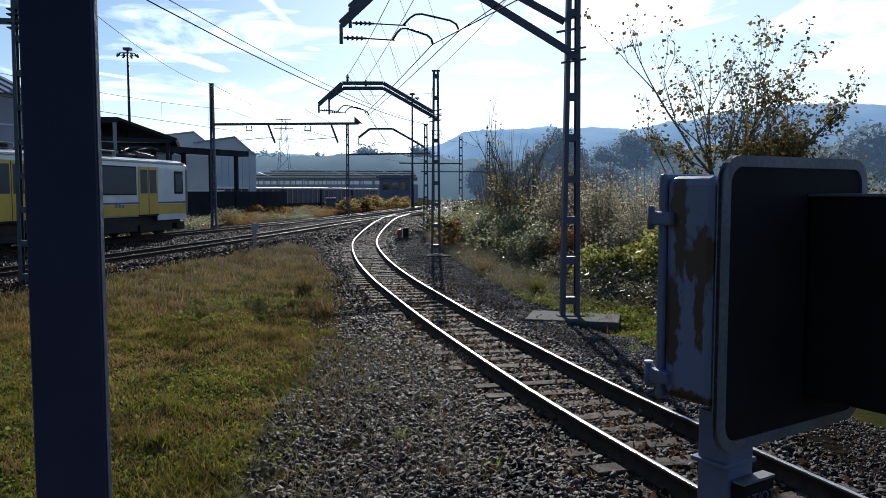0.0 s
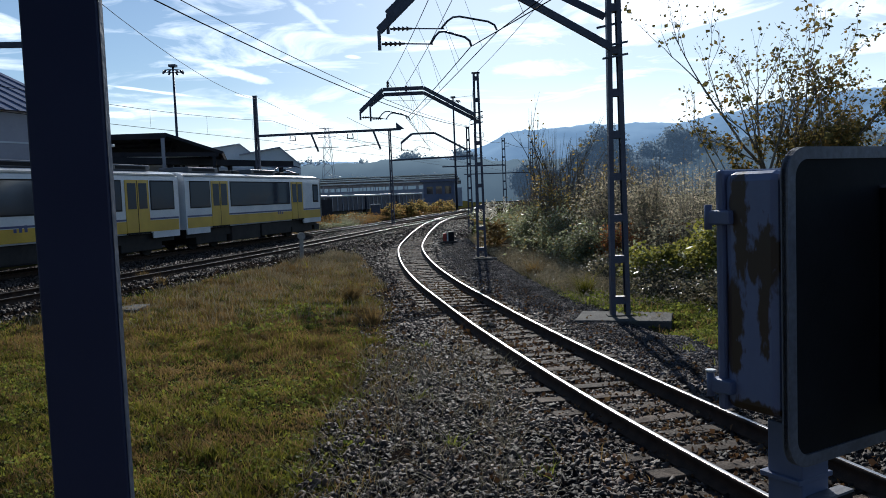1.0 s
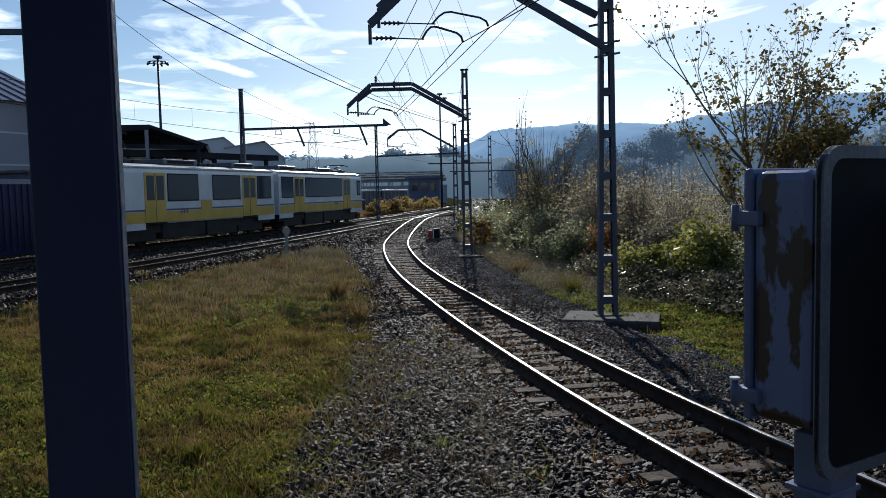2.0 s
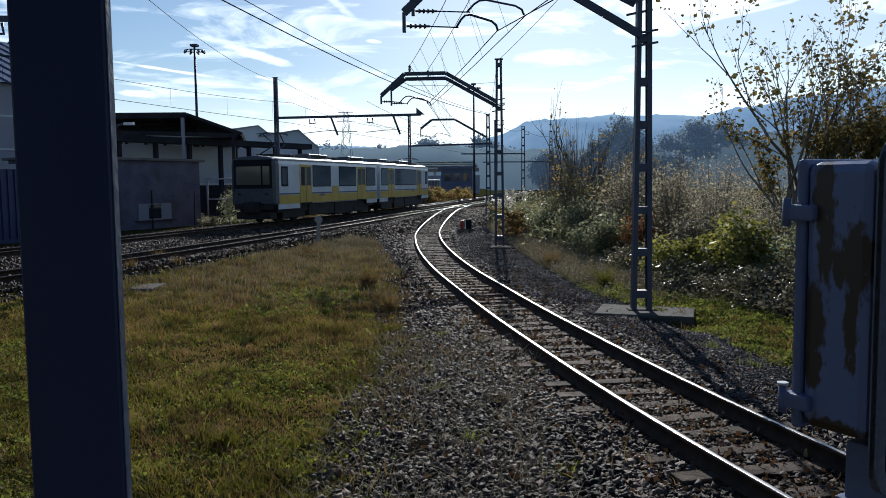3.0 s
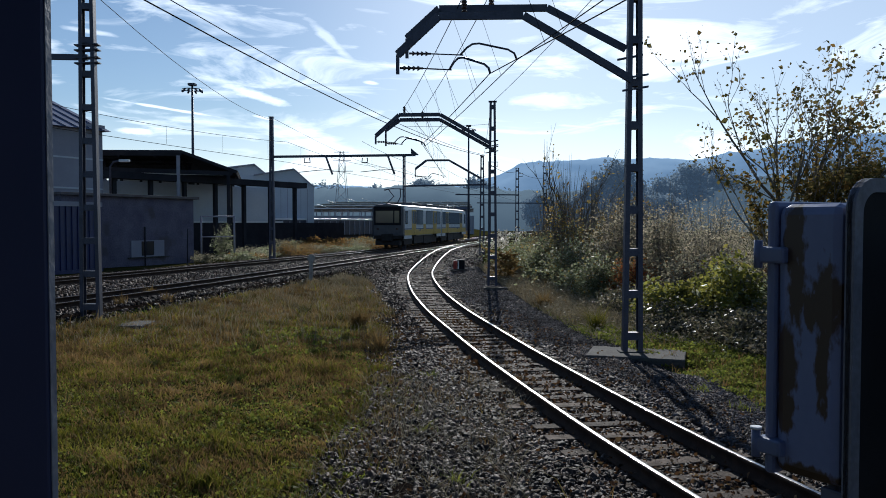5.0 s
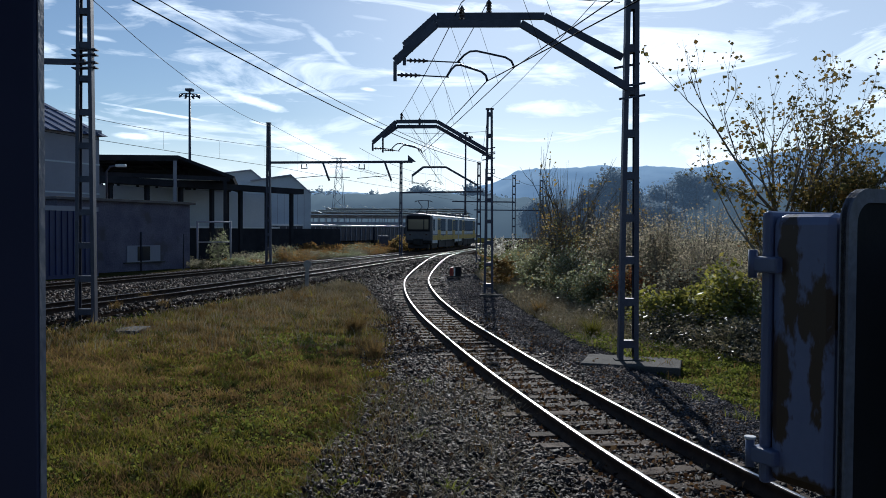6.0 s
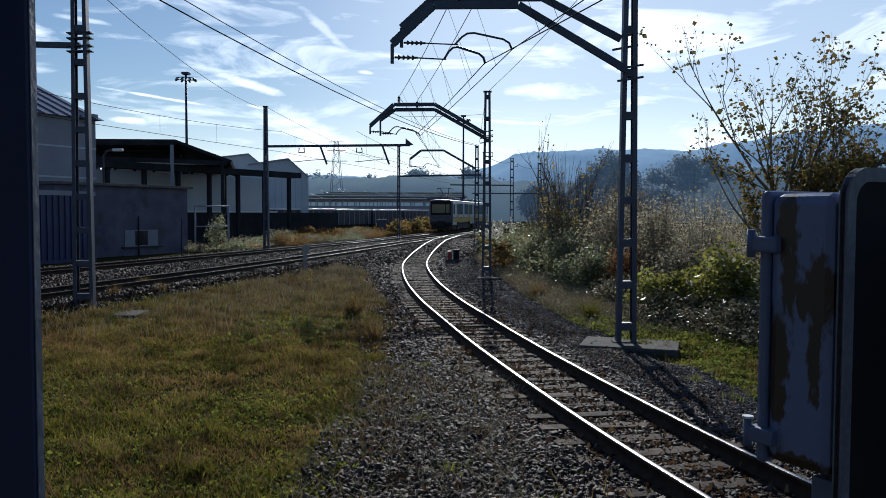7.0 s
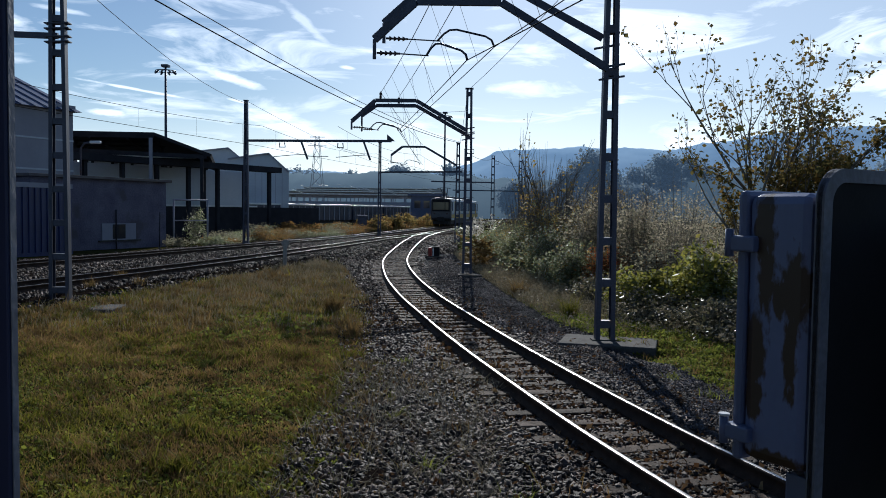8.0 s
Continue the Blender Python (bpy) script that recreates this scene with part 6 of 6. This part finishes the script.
x, y = field(230000, 3.5, 14, 1.25)
k_ = rng.random(len(x)) < 0.05 + 0.5 * patchy(x, y, 9, 3) ** 1.8 * (0.45 + 0.7 * patchy(x, y, 3.1, 7))
x, y = x[k_], y[k_]
drier = np.clip((y - 8) / 5, 0, 1) * 0.6 + 0.9 * patchy(x, y, 0.75, 2) ** 2
dr = rng.random(len(x)) < drier * 0.6
blades("green_grass", x[~dr], y[~dr], ground_z(x[~dr], y[~dr]), 0.03, M["grass"], "short bright green grass", 0.9, 0.0065)
blades("dry_grass", x[dr], y[dr], ground_z(x[dr], y[dr]), 0.042, M["dry"], "dry brown grass among the green", 0.6, 0.003)
x, y = field(105000, 12, 32, 1.1)
gp = patchy(x, y, 0.55, 5)
g_ = rng.random(len(x)) < 0.1 + 0.65 * np.clip((gp - 0.45) * 4, 0, 1)
blades("green_grass", x[g_], y[g_], ground_z(x[g_], y[g_]), 0.045, M["grass"], "patches of green grass", 0.5, 0.006)
blades("dry_grass", x[~g_], y[~g_], ground_z(x[~g_], y[~g_]), 0.062, M["dry"], "tall dry golden grass", 0.5, 0.0045)
x, y = field(16000, 15, 33, 0.8)
blades("pale_straw", x, y, ground_z(x, y), 0.13, M["straw"], "pale withered stalks in the far grass", 0.5, 0.004)
x, y = field(9000, 4, 14, 1.2)
blades("dry_stalks", x, y, ground_z(x, y), 0.1, M["dry"], "thin dry stalks standing above the grass", 1.1, 0.0028)
x, y = field(125000, 4, 22, 1.3)
k_ = rng.random(len(x)) < np.clip(1.7 * patchy(x, y, 1.4, 1) - 0.25 - 0.03 * (y - 8), 0.05, 1) * (0.25 + 0.75 * (patchy(x, y, 11, 5) > 0.42))
x, y = x[k_], y[k_]
tagged(leaves("low_weeds", np.c_[x, y, ground_z(x, y) + rng.uniform(0, 0.055, len(x))], 0.032, M["moss"], aspect=0.9), "clover and small broad-leaved weeds", "weeds", kind="stuff")
def clumps(N, y0, y1, each, spread, h, wide, name, label, mats):
    """Low separate tufts in the field, green or dry by patches."""
    cx, cy = field(N, y0, y1, 1.15)
    green = rng.random(len(cx)) < np.clip(1.4 * patchy(cx, cy, 0.8, 4) + 0.3 - np.clip((cy - 7) / 11, 0, 0.75), 0.05, 0.9)
    tall = np.exp(rng.normal(0, 0.35, len(cx)))
    for pick, mat, word in ((green, mats[0], "green"), (~green, mats[1], "withered")):
        i = np.repeat(np.flatnonzero(pick), each)
        gx, gy = (c[i] + rng.normal(0, spread, len(i)) * tall[i] for c in (cx, cy))
        hh = tall[i] * np.exp(-((gx - cx[i]) ** 2 + (gy - cy[i]) ** 2) / (2.2 * spread) ** 2)
        blades(name, gx, gy, ground_z(gx, gy), h * (0.35 + hh), M[mat], word + " " + label, 0.9, wide)


clumps(5200, 3.6, 14.5, 15, 0.04, 0.034, 0.0075, "grass_clumps", "tufts of grass standing out of the turf", ("grass", "dry"))
clumps(4200, 12.5, 31, 13, 0.07, 0.055, 0.0075, "grass_clumps", "hummocks of rough grass farther off", ("grass", "dry"))
# a pale patch of broad-leaved weeds in the turf, with darker tufts round it
N = 3400
a_, r_ = rng.uniform(0, 2 * np.pi, N), np.sqrt(rng.random(N))
x, y = -4.3 + 1.25 * r_ * np.cos(a_) + rng.normal(0, 0.12, N), 16.2 + 2.0 * r_ * np.sin(a_) + rng.normal(0, 0.2, N)
k_ = patchy(x, y, 3.3, 6) > 0.35
tagged(leaves("broad_weeds", np.c_[x, y, ground_z(x, y) + rng.uniform(0.02, 0.09, N)][k_], 0.05, M["moss"], aspect=0.9), "pale green broad-leaved weeds in the turf", "weeds", kind="stuff")
# weeds among the stones
N = 3000
y = 4.5 + 14 * rng.random(N) ** 1.2
l, r = gravel_edges(y)
x = l + (np.interp(y, SIDING[:, 1], SIDING[:, 0]) - 0.9 - l) * rng.random(N) ** 1.3
k_ = patchy(x, y, 1.9, 8) > 0.6
x, y = x[k_], y[k_]
blades("gravel_weeds", x, y, siding_bed_z(x, y), 0.07, M["dry"], "sparse dry weeds growing through the stones", 0.7, 0.005)
# fallen leaves and straw on the stones
N = 11000
y = 4.5 + 18 * rng.random(N) ** 1.2
x = np.interp(y, SIDING[:, 1], SIDING[:, 0]) + np.where(rng.random(N) < 0.6, rng.normal(0, 0.5, N), rng.uniform(-3.2, 2.0, N))
P_ = np.c_[x, y, siding_bed_z(x, y) + 0.03]
tagged(leaves("leaf_litter", P_, 0.05, M["litter"], up=0.0, aspect=0.7), "brown fallen leaves scattered on the ballast", "leaf litter", kind="stuff")
N = 2600
y = 4.5 + 8 * rng.random(N) ** 1.2
l, r = gravel_edges(y)
x = l - 0.3 + 2.2 * rng.random(N)
blades("straw", x, y, siding_bed_z(x, y) + 0.01, 0.11, M["straw"], "pale broken straw at the edge of the stones", 2.2, 0.0035)
# verge at the foot of the scrub
N = 52000
y = 9 + 34 * rng.random(N) ** 1.5
_, r = gravel_edges(y)
e = np.interp(y, [9, 13.2, 14.2, 16.7, 18, 20, 24, 30, 36, 43], [5.2, 4.7, 4.5, 4.1, 3.8, 3.2, 2.4, 1.9, 0.95, 0.3])
x = r - 0.2 + (e + 0.5 - r) * rng.random(N)
g_ = rng.random(N) < np.where(y < 19, 0.8, 0.3)
lo = g_ & (rng.random(N) < 0.4)
blades("verge_grass", x[lo], y[lo], ground_z(x[lo], y[lo]), 0.045, M["grass"], "short green verge grass at the foot of the scrub", 0.8, 0.006)
i_ = np.repeat(np.flatnonzero(g_ & (y < 24)), 2)
P_ = np.c_[x[i_] + rng.normal(0, 0.05, len(i_)), y[i_] + rng.normal(0, 0.05, len(i_))]
P_ = np.c_[P_, ground_z(P_[:, 0], P_[:, 1]) + rng.uniform(0.01, 0.09, len(i_)) * (0.4 + 1.2 * patchy(P_[:, 0], P_[:, 1], 4.5, 2))]
tagged(leaves("verge_weeds", P_, 0.042, M["moss"], aspect=0.8), "bright green clover and weeds along the verge", "weeds", kind="stuff")
s_ = ~g_ & (rng.random(N) < 0.85) & (y > 16); g_ = g_ | s_
blades("verge_grass", x[~g_], y[~g_], ground_z(x[~g_], y[~g_]), 0.08, M["dry"], "dry verge grass at the foot of the scrub", 0.6, 0.006)
blades("verge_straw", x[s_], y[s_], ground_z(x[s_], y[s_]), 0.12, M["straw"], "pale withered grass along the verge", 0.8, 0.006)
P_ = np.c_[x[s_], y[s_], ground_z(x[s_], y[s_]) + rng.uniform(0.02, 0.3, s_.sum())]
tagged(leaves("pale_seed_heads", P_, 0.045, M["straw"], aspect=0.7), "pale seed heads over the verge", "weeds", kind="stuff")


def tuft(x, y, h, n, mt, label):
    ob = thing("grass_tuft", label, "grass tuft", pose(x, y, float(ground_z(x, y))))
    a, r = rng.uniform(0, 2 * np.pi, n), np.abs(rng.normal(0, 0.09, n))
    b = blades("growth", r * np.cos(a), r * np.sin(a), np.zeros(n), h, M[mt], "", 0.8, 0.007)
    for k in ("label", "category"):
        if k in b:
            del b[k]
    b.parent = ob


tuft(-2.75, 7.25, 0.16, 260, "grass", "bright green grass tuft in the field")
for x_, y_, h_ in ((-3.45, 14.7, 0.2), (-4.7, 15.0, 0.24), (-2.9, 14.2, 0.16), (-5.3, 16.6, 0.22), (-3.2, 16.4, 0.2), (-5.9, 13.2, 0.16), (-4.1, 12.1, 0.16), (-7.4, 17.4, 0.2), (-6.6, 19.0, 0.24), (-8.4, 17.0, 0.2), (-3.9, 19.6, 0.26), (-5.2, 21.0, 0.28)):
    tuft(x_, y_, h_, 130, "weed", "dark green weedy tuft in the turf")
tuft(-3.3, 18.4, 0.55, 420, "dry", "tall bushy weed at the edge of the stones")
tuft(-2.3, 15.0, 0.4, 220, "dry", "dry grass tuft at the edge of the stones")
tuft(1.25, 23.0, 0.5, 300, "dry", "dry weeds at the edge of the grit")
tuft(2.2, 18.5, 0.5, 300, "grass", "green weeds at the edge of the grit")
for x_, y_ in ((-9.2, 21.5), (-8.0, 21.0), (-10.4, 23.0), (-7.6, 24.5), (-9.9, 20.2), (-6.9, 27)):
    tuft(x_, y_, 0.26, 110, "dry", "dry weed at the foot of the bank")
for x_, y_ in ((3.2, 10.6), (2.9, 11.8), (-0.4, 7.4), (-0.9, 9.2), (0.4, 6.6), (-1.1, 12.6)):
    tuft(x_, y_, 0.16, 40, "moss", "small weed among the stones")


# ---- movement ----
def motions():
    s = arclen(FAR)
    at = lambda d: Vector([float(np.interp(d, s, FAR[:, i])) for i in range(3)])
    for car, start in ((REAR_CAR, 0.0), (FRONT_CAR, 14.15)):
        rows = []
        for i in range(17):
            t = i * 0.5
            d = TRAIN0 + 9.5 * t + 0.165 * t * t + start
            a, b = at(d + 2.4), at(d + 11.6)
            c = (a + b) / 2
            rows.append((t, pose(c.x, c.y, c.z, 0, 0, math.degrees(math.atan2(b.y - a.y, b.x - a.x)))))
        walk(car, rows)


motions()
